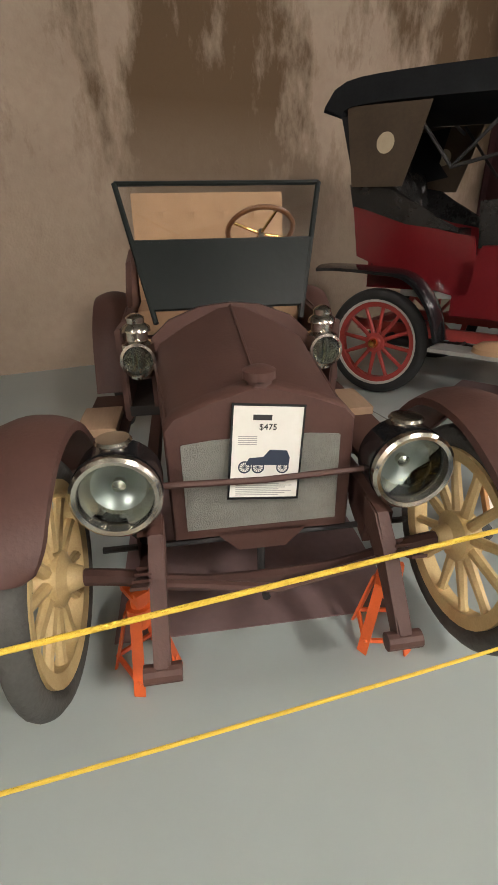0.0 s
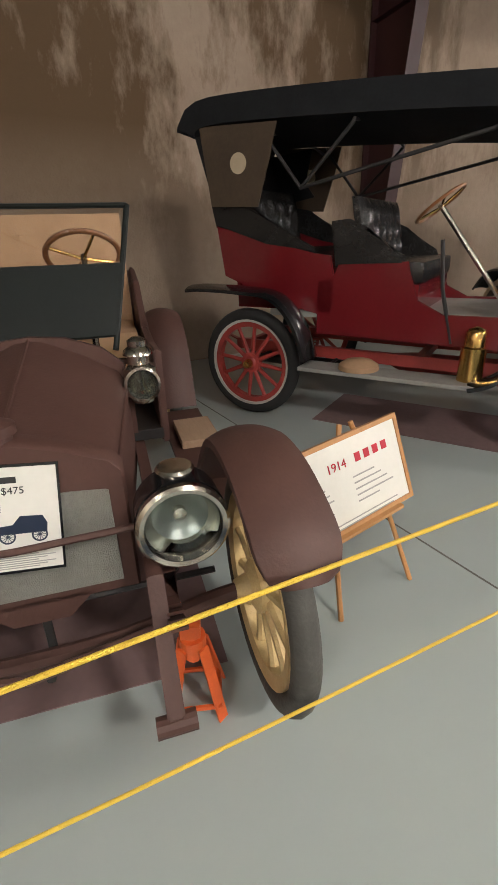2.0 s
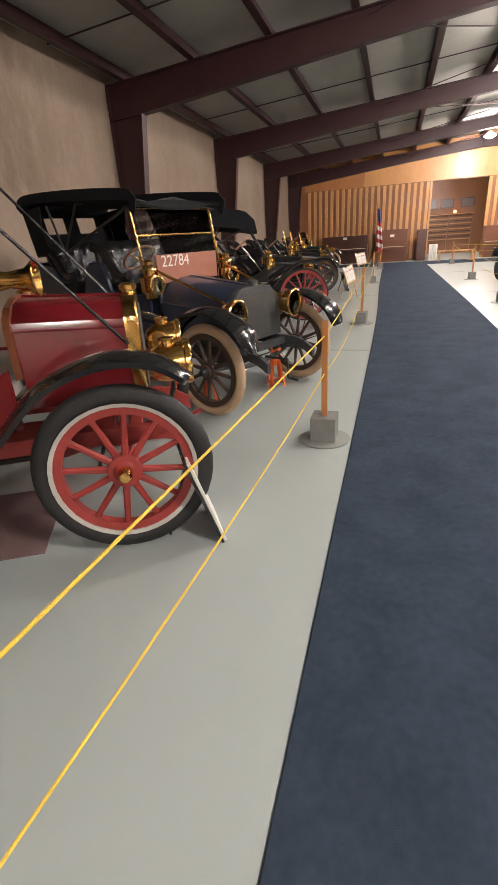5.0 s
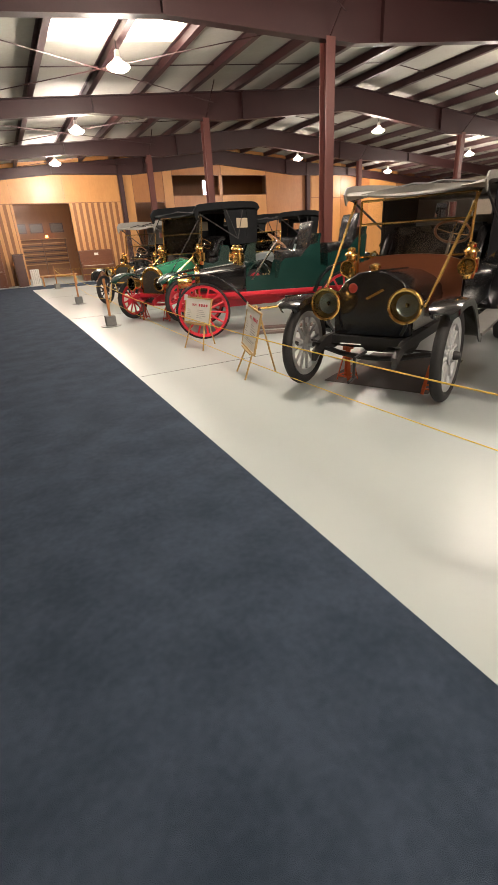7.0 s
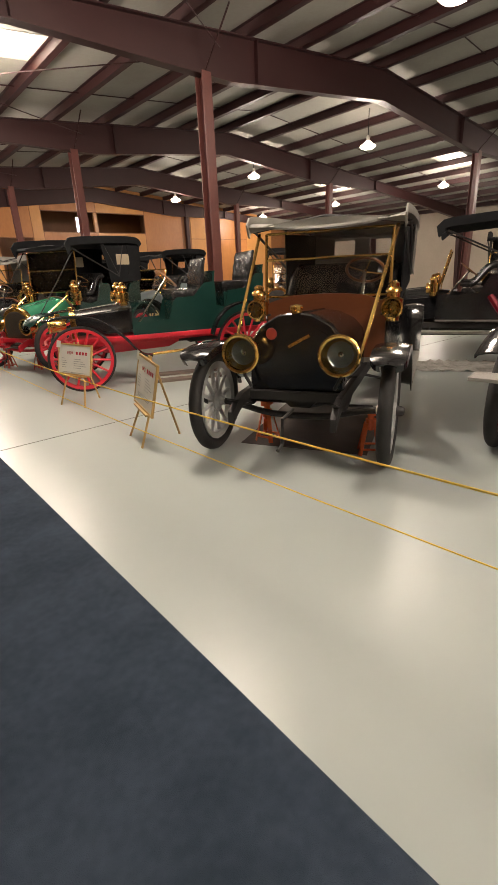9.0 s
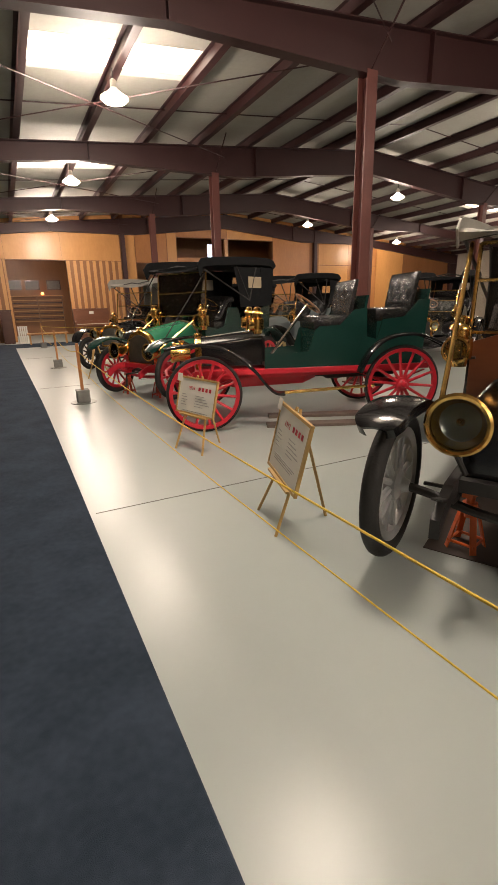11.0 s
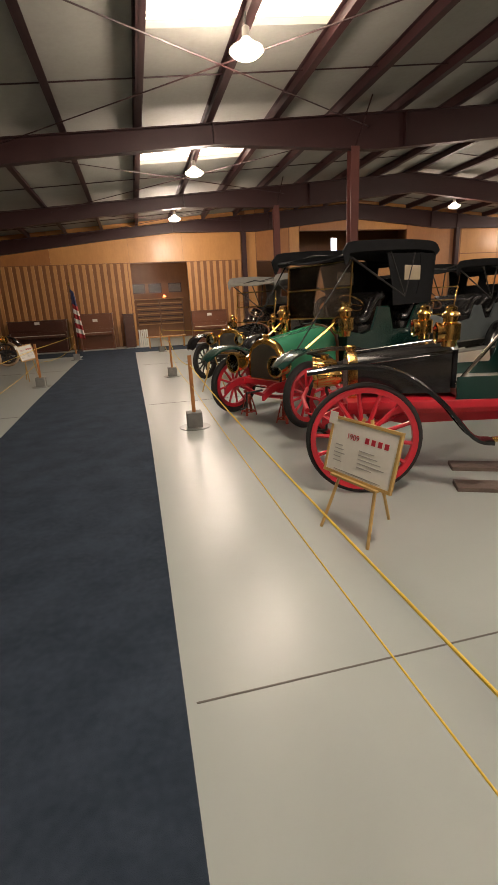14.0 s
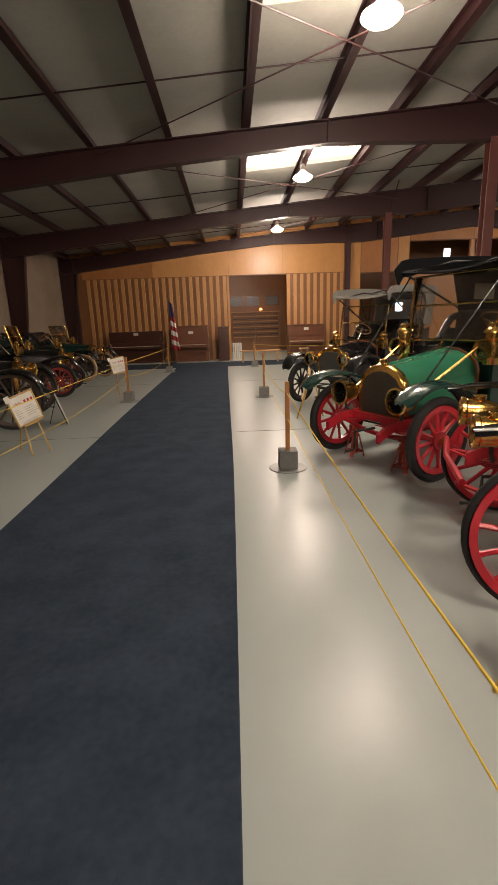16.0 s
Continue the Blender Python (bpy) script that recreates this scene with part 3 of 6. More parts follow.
def upright_piano(x, y, turn, wood, label, w=1.5, h=1.42):
    pi = empty("upright_piano", pose(x, y, 0, 0, 0, turn), label, "piano", "pianos")
    part("case", box(-w / 2, w / 2, 0, 0.34, 0.06, h - 0.03, 0.01), wood, pi)
    part("lid", box(-w / 2 - 0.03, w / 2 + 0.03, -0.04, 0.36, h - 0.03, h, 0.008), wood, pi)
    part("key_bed", box(-w / 2, w / 2, -0.30, 0.0, 0.60, 0.70, 0.01), wood, pi)
    part("keys", box(-w / 2 + 0.1, w / 2 - 0.1, -0.28, -0.10, 0.70, 0.716, 0.002), M_IVORY, pi, "ivory keys")
    part("fall_board", box(-w / 2 + 0.06, w / 2 - 0.06, -0.06, -0.03, 0.70, 0.86, 0.004), wood, pi)
    part("music_shelf", box(-w / 2 + 0.12, w / 2 - 0.12, -0.02, 0.0, 0.95, h - 0.08, 0.004), wood, pi)
    part("card", box(-0.10, 0.10, -0.032, -0.024, 1.16, 1.27, 0.002), M_WHITE, pi, "small white card")
    for sx in (-1, 1):
        part("leg", box(sx * (w / 2 - 0.06) - 0.04, sx * (w / 2 - 0.06) + 0.04, -0.28, -0.2, 0.0, 0.60, 0.012), wood, pi)
        part("cheek", box(sx * (w / 2 - 0.04) - 0.04, sx * (w / 2 - 0.04) + 0.04, -0.30, 0.0, 0.70, 0.84, 0.02), wood, pi)
    part("plinth", box(-w / 2, w / 2, -0.02, 0.34, 0.0, 0.06, 0.004), wood, pi)
    return pi

# ---- car materials ----


def paint(name, c, rough=0.22, coat=0.5):
    return mat(name, c, tuple(v * 0.8 for v in c), 4, rough, bump=0.02, rvar=0.06, coat=coat)


M_REFLECT = mat("dull_reflector", (0.56, 0.58, 0.54), (0.42, 0.44, 0.41), 6, 0.30, 0.85)
M_BROWN = mat("brown_primer", (0.088, 0.040, 0.030), (0.064, 0.028, 0.021), 5, 0.62, bump=0.12, bscale=90)
M_RED = paint("red_coach_paint", (0.155, 0.008, 0.012))
M_CHERRY = paint("cherry_coach_paint", (0.20, 0.008, 0.022))
M_BRIGHTRED = paint("bright_red_paint", (0.62, 0.022, 0.040), 0.35, 0.2)
M_WHEELRED = mat("faded_red_paint", (0.36, 0.045, 0.035), (0.24, 0.03, 0.025), 14, 0.5, bump=0.1)
M_GREEN = paint("dark_green_paint", (0.009, 0.042, 0.034))
M_HOODGREEN = paint("green_hood_paint", (0.030, 0.190, 0.105))
M_NAVY = paint("navy_paint", (0.022, 0.032, 0.062), 0.3)
M_SLATE = mat("slate_paint", (0.055, 0.057, 0.058), (0.035, 0.036, 0.038), 4, 0.4, bump=0.1, coat=0.2)
M_GREYBLUE = paint("grey_blue_paint", (0.14, 0.17, 0.18), 0.35, 0.2)
M_CREAM = mat("cream_wood_spokes", (0.60, 0.46, 0.22), (0.42, 0.29, 0.12), 16, 0.55, bump=0.15)
M_OAKDARK = mat("dark_wood_spokes", (0.075, 0.045, 0.028), (0.045, 0.028, 0.018), 16, 0.5, bump=0.1)
M_SILVER = mat("silver_spokes", (0.42, 0.43, 0.43), (0.30, 0.31, 0.31), 16, 0.4, bump=0.05)
M_TYRE = mat("grey_black_rubber", (0.022, 0.0215, 0.021), (0.014, 0.0135, 0.0135), 10, 0.72, bump=0.3, bscale=70)
M_OLDTYRE = mat("weathered_rubber", (0.085, 0.082, 0.072), (0.045, 0.043, 0.038), 9, 0.8, bump=0.35, bscale=60)
M_TANTYRE = mat("tan_gum_rubber", (0.52, 0.37, 0.23), (0.40, 0.27, 0.16), 9, 0.75, bump=0.2)
M_WHITEWALL = mat("white_rim_line", (0.52, 0.50, 0.46), (0.42, 0.40, 0.36), 12, 0.5)
M_CLOTH = mat("black_top_cloth", (0.020, 0.021, 0.023), (0.013, 0.014, 0.016), 6, 0.92, bump=0.15, bscale=240, spec=0.12)
M_GREYTOP = mat("grey_top_cloth", (0.30, 0.29, 0.26), (0.22, 0.21, 0.19), 6, 0.8, bump=0.5, bscale=240)
M_TAN = mat("tan_lining", (0.46, 0.29, 0.16), (0.36, 0.22, 0.12), 4, 0.85, bump=0.4, bscale=120)
M_SHEET = mat("dark_curtain_sheet", (0.011, 0.014, 0.013), (0.007, 0.009, 0.008), 3, 0.42, bump=0.2, bscale=14, spec=0.2)
M_LEATHER = mat("black_tufted_leather", (0.018, 0.017, 0.017), (0.010, 0.010, 0.010), 6, 0.26, bump=0.2, bscale=80)
M_CORE = mat("radiator_core", (0.30, 0.295, 0.26), (0.20, 0.195, 0.17), 9, 0.6, bump=0.9, bscale=260)
M_CORED = mat("dark_radiator_core", (0.05, 0.048, 0.042), (0.03, 0.03, 0.027), 9, 0.5, bump=0.9, bscale=260)
M_STEERWOOD = mat("steering_wood", (0.28, 0.12, 0.045), (0.20, 0.08, 0.03), 10, 0.35, coat=0.3)
M_DASH = mat("mahogany_dash", (0.19, 0.062, 0.024), (0.14, 0.042, 0.017), 5, 0.35, coat=0.3, stretch=(1, 0.3, 1))
M_ORANGE = mat("orange_jack_paint", (0.72, 0.13, 0.022), (0.55, 0.09, 0.015), 12, 0.45, bump=0.1)
M_RUSTRED = mat("dull_red_jack_paint", (0.46, 0.055, 0.028), (0.32, 0.04, 0.02), 12, 0.5, bump=0.1)
M_STEP = mat("worn_step_metal", (0.34, 0.33, 0.30), (0.24, 0.23, 0.21), 9, 0.5, bump=0.3)
M_PLATE = mat("brown_plate", (0.36, 0.14, 0.085), (0.28, 0.105, 0.06), 9, 0.5)
M_DRIPDARK = mat("dark_drip_mat", (0.075, 0.055, 0.045), (0.04, 0.03, 0.025), 3, 0.6)
M_PINKMAT = mat("oil_drip_mat", (0.20, 0.125, 0.12), (0.13, 0.085, 0.08), 3, 0.8)

CACHE = {}


def cached(key, make):
    """One mesh for alike pieces: make() gives the bmesh and its material."""
    if key not in CACHE:
        bm, material, sm = make()
        me = bpy.data.meshes.new(key[0])
        bmesh.ops.recalc_face_normals(bm, faces=bm.faces)
        for f in bm.faces:
            f.smooth = sm
        bm.to_mesh(me)
        bm.free()
        if sm:
            me.set_sharp_from_angle(angle=radians(38))
        me.materials.append(material)
        CACHE[key] = me
    return CACHE[key]


def sheet(path, y, w, crown, lip, th=0.012, n=9):
    """A curved sheet swept along (x, z) points: fenders and tops, crowned across, with turned-down edges."""
    p = smooth_path([(a, 0, b) for a, b in path], 5)
    rings = []
    for i, q in enumerate(p):
        d = (p[min(i + 1, len(p) - 1)] - p[max(i - 1, 0)]).normalized()
        nrm = Vector((-d.z, 0, d.x))
        if nrm.z < 0 and i == 0:
            nrm = -nrm
        if rings and nrm.dot(last) < 0:
            nrm = -nrm
        last = nrm
        wy = w(i / (len(p) - 1)) if callable(w) else w
        top = [q + Vector((0, y + wy * (v / (n - 1) - 0.5), 0)) + nrm * crown * (1 - (2 * v / (n - 1) - 1) ** 2) for v in range(n)]
        low = [top[0] - nrm * lip] + [] + [top[-1] - nrm * lip]
        outer = [low[0]] + top + [low[1]]
        cen = q + Vector((0, y, 0))
        inner = [o - nrm * th + (cen - o) * (th / max(wy, 0.05)) for o in outer]
        inner[0], inner[-1] = outer[0] + Vector((0, th, 0)), outer[-1] - Vector((0, th, 0))
        rings.append(outer + inner[::-1])
    return loft(rings)


def wheel(car, x, y, R, tw, tyre, spoke, n=12, rim=None, hub=None, steer=0, wall=None, fw=0.045, lift=0.0):
    side = 1 if y > 0 else -1
    rim, hub = rim or spoke, hub or M_BRASS
    ri = R - tw
    me = cached(("wheel", ri, rim.name), lambda: (lathe([(-0.026, ri - fw), (0.026, ri - fw), (0.030, ri - 0.008), (0.034, ri + 0.006), (-0.034, ri + 0.006), (-0.030, ri - 0.008)], "y", 40, None, True), rim, True))
    wh = again("wheel", me, car, pose(x, y, R + lift, 0, 0, steer))
    h = tw / 2
    prof = [(h * 0.98 * math.cos(a), R - h + h * math.sin(a)) for a in [2 * math.pi * k / 12 for k in range(12)]]
    again("tyre", cached(("tyre", R, tw, tyre.name), lambda: (lathe(prof, "y", 44, None, True), tyre, True)), wh, None)
    if wall:
        again("rim_line", cached(("rim_line", R, tw, wall.name), lambda: (lathe([(0.0, ri + 0.004), (h * 0.72, ri + 0.006), (h * 0.86, ri + 0.014), (h * 0.90, ri + 0.016), (h * 0.78, ri - 0.004), (0, ri - 0.006)], "y", 40, None, True), wall, True)), wh, pose(0, 0, 0, 0, 0, 0 if side > 0 else 180))
    sp = cached(("spoke", ri, spoke.name), lambda: (tube([(0, 0, 0.05), (0, 0, 0.11), (0, 0, ri - fw - 0.03), (0, 0, ri - fw + 0.004)], 0, 7, [0.021, 0.019, 0.0155, 0.019]), spoke, True))
    for k in range(n):
        again("spoke", sp, wh, pose(0, 0, 0, 0, 360 * k / n + 7, 0))
    again("hub", cached(("hub", spoke.name, hub.name), lambda: (lathe([(-0.09, 0.0), (-0.09, 0.03), (-0.05, 0.045), (-0.03, 0.085), (0.03, 0.085), (0.034, 0.06), (0.05, 0.045), (0.05, 0.0)], "y", 18), spoke, True)), wh, pose(0, 0, 0, 0, 0, 0 if side > 0 else 180))
    again("hub_cap", cached(("hub_cap", hub.name), lambda: (lathe([(0.048, 0.0), (0.048, 0.040), (0.085, 0.036), (0.105, 0.026), (0.11, 0.0)], "y", 14), hub, True)), wh, pose(0, 0, 0, 0, 0, 0 if side > 0 else 180))
    return wh


def hood_ring(x, w, zb, zs, zt, style):
    """One cross-section of a bonnet: sides up to zs, then an arch, a gable or a flat top to zt."""
    if style == "gable":
        half = [(-w, zb), (-w, zs), (-w * 0.9, zs + (zt - zs) * 0.30), (-w * 0.55, zs + (zt - zs) * 0.66), (-w * 0.15, zs + (zt - zs) * 0.97)]
    elif style == "box":
        half = [(-w, zb), (-w, zs), (-w * 0.97, zs + (zt - zs) * 0.28), (-w * 0.62, zs + (zt - zs) * 0.86), (-w * 0.3, zs + (zt - zs) * 0.97)]
    else:
        half = [(-w, zb), (-w, zs)] + [(-w * math.cos(a), zs + (zt - zs) * math.sin(a)) for a in (0.35, 0.75, 1.2)]
    pts = half + [(0, zt)] + [(-a, b) for a, b in half[::-1]]
    return [(x, a, b) for a, b in pts]


def headlamp(car, x, y, z, r, depth, metal, chimney=True, label=""):
    hl = part("headlamp", lathe([(-depth, 0.0), (-depth, r * 0.55), (-depth * 0.75, r * 0.86), (-depth * 0.3, r * 0.95), (-0.01, r * 0.97), (0.0, r * 1.07), (0.022, r * 1.08), (0.03, r * 1.0), (0.026, r * 0.90), (0.0, r * 0.86), (-depth * 0.6, r * 0.45), (-depth * 0.68, 0.0)], "x", 32), metal, car, label, True, pose(x, y, z))
    part("lens", lathe([(0.016, 0.0), (0.012, r * 0.5), (0.006, r * 0.89), (0.003, r * 0.89), (0.009, r * 0.5), (0.013, 0.0)], "x", 28), M_LAMPGLASS, hl, "clear glass lens").visible_shadow = False
    part("reflector", lathe([(-0.004, r * 0.90), (-depth * 0.25, r * 0.80), (-depth * 0.48, r * 0.5), (-depth * 0.56, 0.0), (-depth * 0.50, 0.0), (-depth * 0.42, r * 0.48), (-depth * 0.2, r * 0.77), (-0.002, r * 0.88)], "x", 28), M_REFLECT, hl, "dull silver reflector", True)
    part("burner", lathe([(-depth * 0.6, 0.0), (-depth * 0.6, 0.016), (-depth * 0.3, 0.02), (-depth * 0.2, 0.0)], "x", 10), M_NICKEL, hl)
    if chimney:
        part("chimney", lathe([(r * 0.8, 0.0), (r * 0.8, r * 0.36), (r * 1.12, r * 0.36), (r * 1.15, r * 0.46), (r * 1.22, r * 0.40), (r * 1.26, 0.0)], "z", 16, pose(-depth * 0.45, 0, 0)), metal, hl, "", True)
    part("bracket", tube([(-depth * 0.4, 0, -r * 0.9), (-depth * 0.4, 0, -r * 1.25), (-depth * 0.5, -y * 0.12, -r * 1.9)], 0.014, 7), M_DARK, hl)
    return hl


def cowl_lamp(car, x, y, z, s, metal):
    cl = part("side_lamp", lathe([(-0.10 * s, 0.0), (-0.10 * s, 0.05 * s), (-0.055 * s, 0.055 * s), (-0.05 * s, 0.075 * s), (0.06 * s, 0.075 * s), (0.075 * s, 0.05 * s), (0.11 * s, 0.05 * s), (0.115 * s, 0.066 * s), (0.135 * s, 0.06 * s), (0.15 * s, 0.04 * s), (0.175 * s, 0.042 * s), (0.19 * s, 0.02 * s), (0.195 * s, 0.0)], "z", 20), metal, car, "", True, pose(x, y, z))
    part("bezel", lathe([(0.04 * s, 0.062 * s), (0.08 * s, 0.075 * s), (0.095 * s, 0.078 * s), (0.098 * s, 0.066 * s), (0.085 * s, 0.058 * s), (0.05 * s, 0.04 * s), (0.045 * s, 0.0)], "x", 22), metal, cl, "", True)
    part("lens", lathe([(0.094 * s, 0.0), (0.086 * s, 0.062 * s), (0.082 * s, 0.062 * s), (0.09 * s, 0.0)], "x", 20), M_LAMPGLASS, cl).visible_shadow = False
    part("bracket", tube([(-0.02, 0, -0.06 * s), (-0.03, -0.10 if y > 0 else 0.10, -0.05 * s)], 0.010, 6), M_DARK, cl)
    return cl


def tufted(w, h, nx, nz, depth, lean):
    """An upholstered back: rows of buttoned diamonds on a padded slab. Local: y across, z up, front is +x."""
    gx, gz = nx * 4, nz * 4
    front = []
    for j in range(gz + 1):
        row = []
        for i in range(gx + 1):
            u, v = i / gx, j / gz
            a, b = u * nx, v * nz
            puff = abs(math.sin(math.pi * (a + b) / 1.0)) * abs(math.sin(math.pi * (a - b) / 1.0))
            edge = min(1, 6 * min(u, 1 - u, v, 1 - v) + 0.15)
            row.append((lean * -v * h + depth * (0.5 + 0.5 * puff ** 0.5) * edge ** 0.5, (u - 0.5) * w, v * h))
        front.append(row)
    bm = bmesh.new()
    vf = [[bm.verts.new(p) for p in r] for r in front]
    vb = [[bm.verts.new((lean * -j / gz * h - 0.02, (i / gx - 0.5) * w, j / gz * h)) for i in range(gx + 1)] for j in range(gz + 1)]
    for g in (vf, vb):
        for j in range(gz):
            for i in range(gx):
                bm.faces.new((g[j][i], g[j][i + 1], g[j + 1][i + 1], g[j + 1][i]))
    rim = [(0, i) for i in range(gx)] + [(j, gx) for j in range(gz)] + [(gz, i) for i in range(gx, 0, -1)] + [(j, 0) for j in range(gz, 0, -1)]
    for a, b in zip(rim, rim[1:] + rim[:1]):
        bm.faces.new((vf[a[0]][a[1]], vb[a[0]][a[1]], vb[b[0]][b[1]], vf[b[0]][b[1]]))
    return bm


def seat(car, x, z, w, h, material, tall=True, side=None):
    """Cushion and tufted back of a bench, with rolled arms."""
    part("seat_cushion", box(x, x + 0.46, -w / 2, w / 2, z, z + 0.15, 0.05), material, car, "", True)
    part("seat_back", tufted(w, h, max(3, int(w / 0.16)), max(2, int(h / 0.2)), 0.07, 0.18), material, car, "buttoned black leather seat back", True, pose(x + 0.02, 0, z + 0.12))
    if side:
        for s in (-1, 1):
            arm = smooth_path([(x - 0.08, s * w / 2, z + h + 0.06), (x + 0.10, s * w / 2, z + h + 0.02), (x + 0.30, s * w / 2, z + h * 0.52), (x + 0.48, s * w / 2, z + 0.22)], 4)
            part("arm_roll", tube(arm, 0.045, 8), material, car, "", True)


def steering(car, x, y, z, material, r=0.175, tilt=38):
    st = part("steering_wheel", lathe([(0.012 * math.cos(a), r + 0.014 * math.sin(a)) for a in [2 * math.pi * k / 8 for k in range(8)]], "z", 32, None, True), material, car, "wooden steering wheel", True, pose(x, y, z, 0, tilt * -1, 0))
    bm = bmesh.new()
    for k in range(4):
        a = math.pi / 2 * k + 0.4
        add_tube(bm, [(0, 0, -0.02), (r * math.cos(a), r * math.sin(a), 0)], 0.008, 6)
    part("spider", bm, M_BRASS, st)
    t = radians(tilt)
    part("column", tube([(0, 0, 0), (0, 0, -0.85)], 0.017, 8), M_NICKEL, st)


def windshield(car, x, z0, z1, w, rake, frame, mid=None, panel=None, glass_on=True, narrow=1.0):
    """A framed screen: two uprights, bars and panes; rake: metres the top leans back; narrow: width of the foot to the top."""
    k = lambda z: narrow + (1 - narrow) * (z - z0) / (z1 - z0)
    ws = part("windshield", bmesh_frame(x, z0, z1, w, rake, mid, k), frame, car, "", True)
    lo = z0 if panel is None else mid
    if glass_on:
        g = part("pane", loft([[(x - rake * (z - z0) / (z1 - z0) + dx, y * k(z), z) for y, dx in ((-w / 2, 0), (w / 2, 0), (w / 2, 0.004), (-w / 2, 0.004))] for z in (lo, z1)]), M_GLASS, ws, "clear glass pane")
        g.visible_shadow = False
    if panel is not None:
        part("lower_panel", loft([[(x - rake * (z - z0) / (z1 - z0) + dx, y * k(z), z) for y, dx in ((-w / 2, 0), (w / 2, 0), (w / 2, 0.012), (-w / 2, 0.012))] for z in (z0, mid)]), panel, ws, "dark sheet in the lower half")
    return ws


def bmesh_frame(x, z0, z1, w, rake, mid, k):
    bm = bmesh.new()
    f = lambda z: x - rake * (z - z0) / (z1 - z0)
    for s in (-1, 1):
        add_tube(bm, [(f(z0 - 0.06), s * w / 2 * k(z0 - 0.06), z0 - 0.06), (f(z1), s * w / 2, z1)], 0.013, 8)
    for z in [z0, z1] + ([mid] if mid else []):
        add_tube(bm, [(f(z), -w / 2 * k(z), z), (f(z), w / 2 * k(z), z)], 0.011, 8)
    return bm


def folded_top(car, x, z, w, cloth):
    """A lowered top: stacked folds of cloth and bows behind the seat."""
    bm = bmesh.new()
    for k in range(4):
        add_prism(bm, [(x - 0.05 - 0.03 * k, z + 0.07 * k), (x + 0.35 - 0.06 * k, z + 0.10 * k + 0.02), (x + 0.36 - 0.06 * k, z + 0.10 * k + 0.07), (x - 0.10 - 0.03 * k, z + 0.09 * k + 0.06)], -w / 2 + 0.02 * k, w / 2 - 0.02 * k, 0.015)
    part("folded_top", bm, cloth, car, "lowered black cloth top", True)


def raised_top(car, xf, zf, xr, zr, zc, w, cloth, lip=0.14, curtain=True, lining=None):
    """A raised cloth top from the front bow to the rear curtain."""
    xm = (xf + xr) / 2
    path = [(xf, zf - 0.06), (xf - 0.05, zf), (xm, (zf + zr) / 2 + 0.03), (xr + 0.15, zr + 0.01), (xr, zr - 0.06)]
    part("top_cloth", sheet(path, 0, w, 0.07, lip, 0.014, 13), cloth, car, "raised cloth top", True)
    if curtain:
        bm = bmesh.new()
        zm = zc + (zr - zc) * 0.62
        v = w / 2 - 0.04
        for ya, yb, za, zb in ((-v, v, zc, zm - 0.09), (-v, v, zm + 0.09, zr - 0.02), (-v, -0.35, zm - 0.09, zm + 0.09), (-0.09, 0.09, zm - 0.09, zm + 0.09), (0.35, v, zm - 0.09, zm + 0.09)):
            ring = []
            for z in (za, zb):
                xx = xr + 0.14 * (zr - z) / (zr - zc)
                ring.append([(xx, ya, z), (xx, yb, z), (xx - 0.014, yb, z), (xx - 0.014, ya, z)])
            add_loft(bm, ring)
        cu = part("rear_curtain", bm, cloth, car)
        for s in (-1, 1):
            part("rear_window", box(-0.003, 0.003, -0.13, 0.13, -0.09, 0.09, 0.001, pose(xr + 0.046, s * 0.22, zm, 0, -12, 0)), M_GLASS, cu, "clear rear window of the top").visible_shadow = False
        for s in (-1, 1):
            q = [(xr + 0.0, zr - 0.05), (xr + 0.42, zr - 0.02), (xr + 0.36, zr - 0.30), (xr + 0.46, zc + 0.05), (xr + 0.13, zc)]
            part("side_curtain", prism(q, s * (w / 2 - 0.03), s * (w / 2 - 0.018)), cloth, car)
    for s in (-1, 1):
        y = s * (w / 2 - 0.025)
        for xa, za in ((xf - 0.03, zf - 0.05), (xm + 0.12, (zf + zr) / 2 - 0.02), (xr + 0.55, zr - 0.03)):
            part("top_stay", tube([(xa, y, za), (xm - 0.25, y, zc + 0.02)], 0.013, 7), M_DARK, car, "", True)
    for xb in (xf - 0.03, xm + 0.12, xr + 0.55):
        zz = zf - 0.03 if xb > xm + 0.3 else (zf + zr) / 2 + 0.02
        part("top_bow", tube([(xb, -w / 2 + 0.02, zz - 0.03), (xb, 0, zz + 0.06), (xb, w / 2 - 0.02, zz - 0.03)], 0.013, 7), M_DARK, car, "", True)


M_WINDOWPALE = mat("celluloid_window", (0.55, 0.46, 0.32), (0.45, 0.37, 0.25), 4, 0.25)


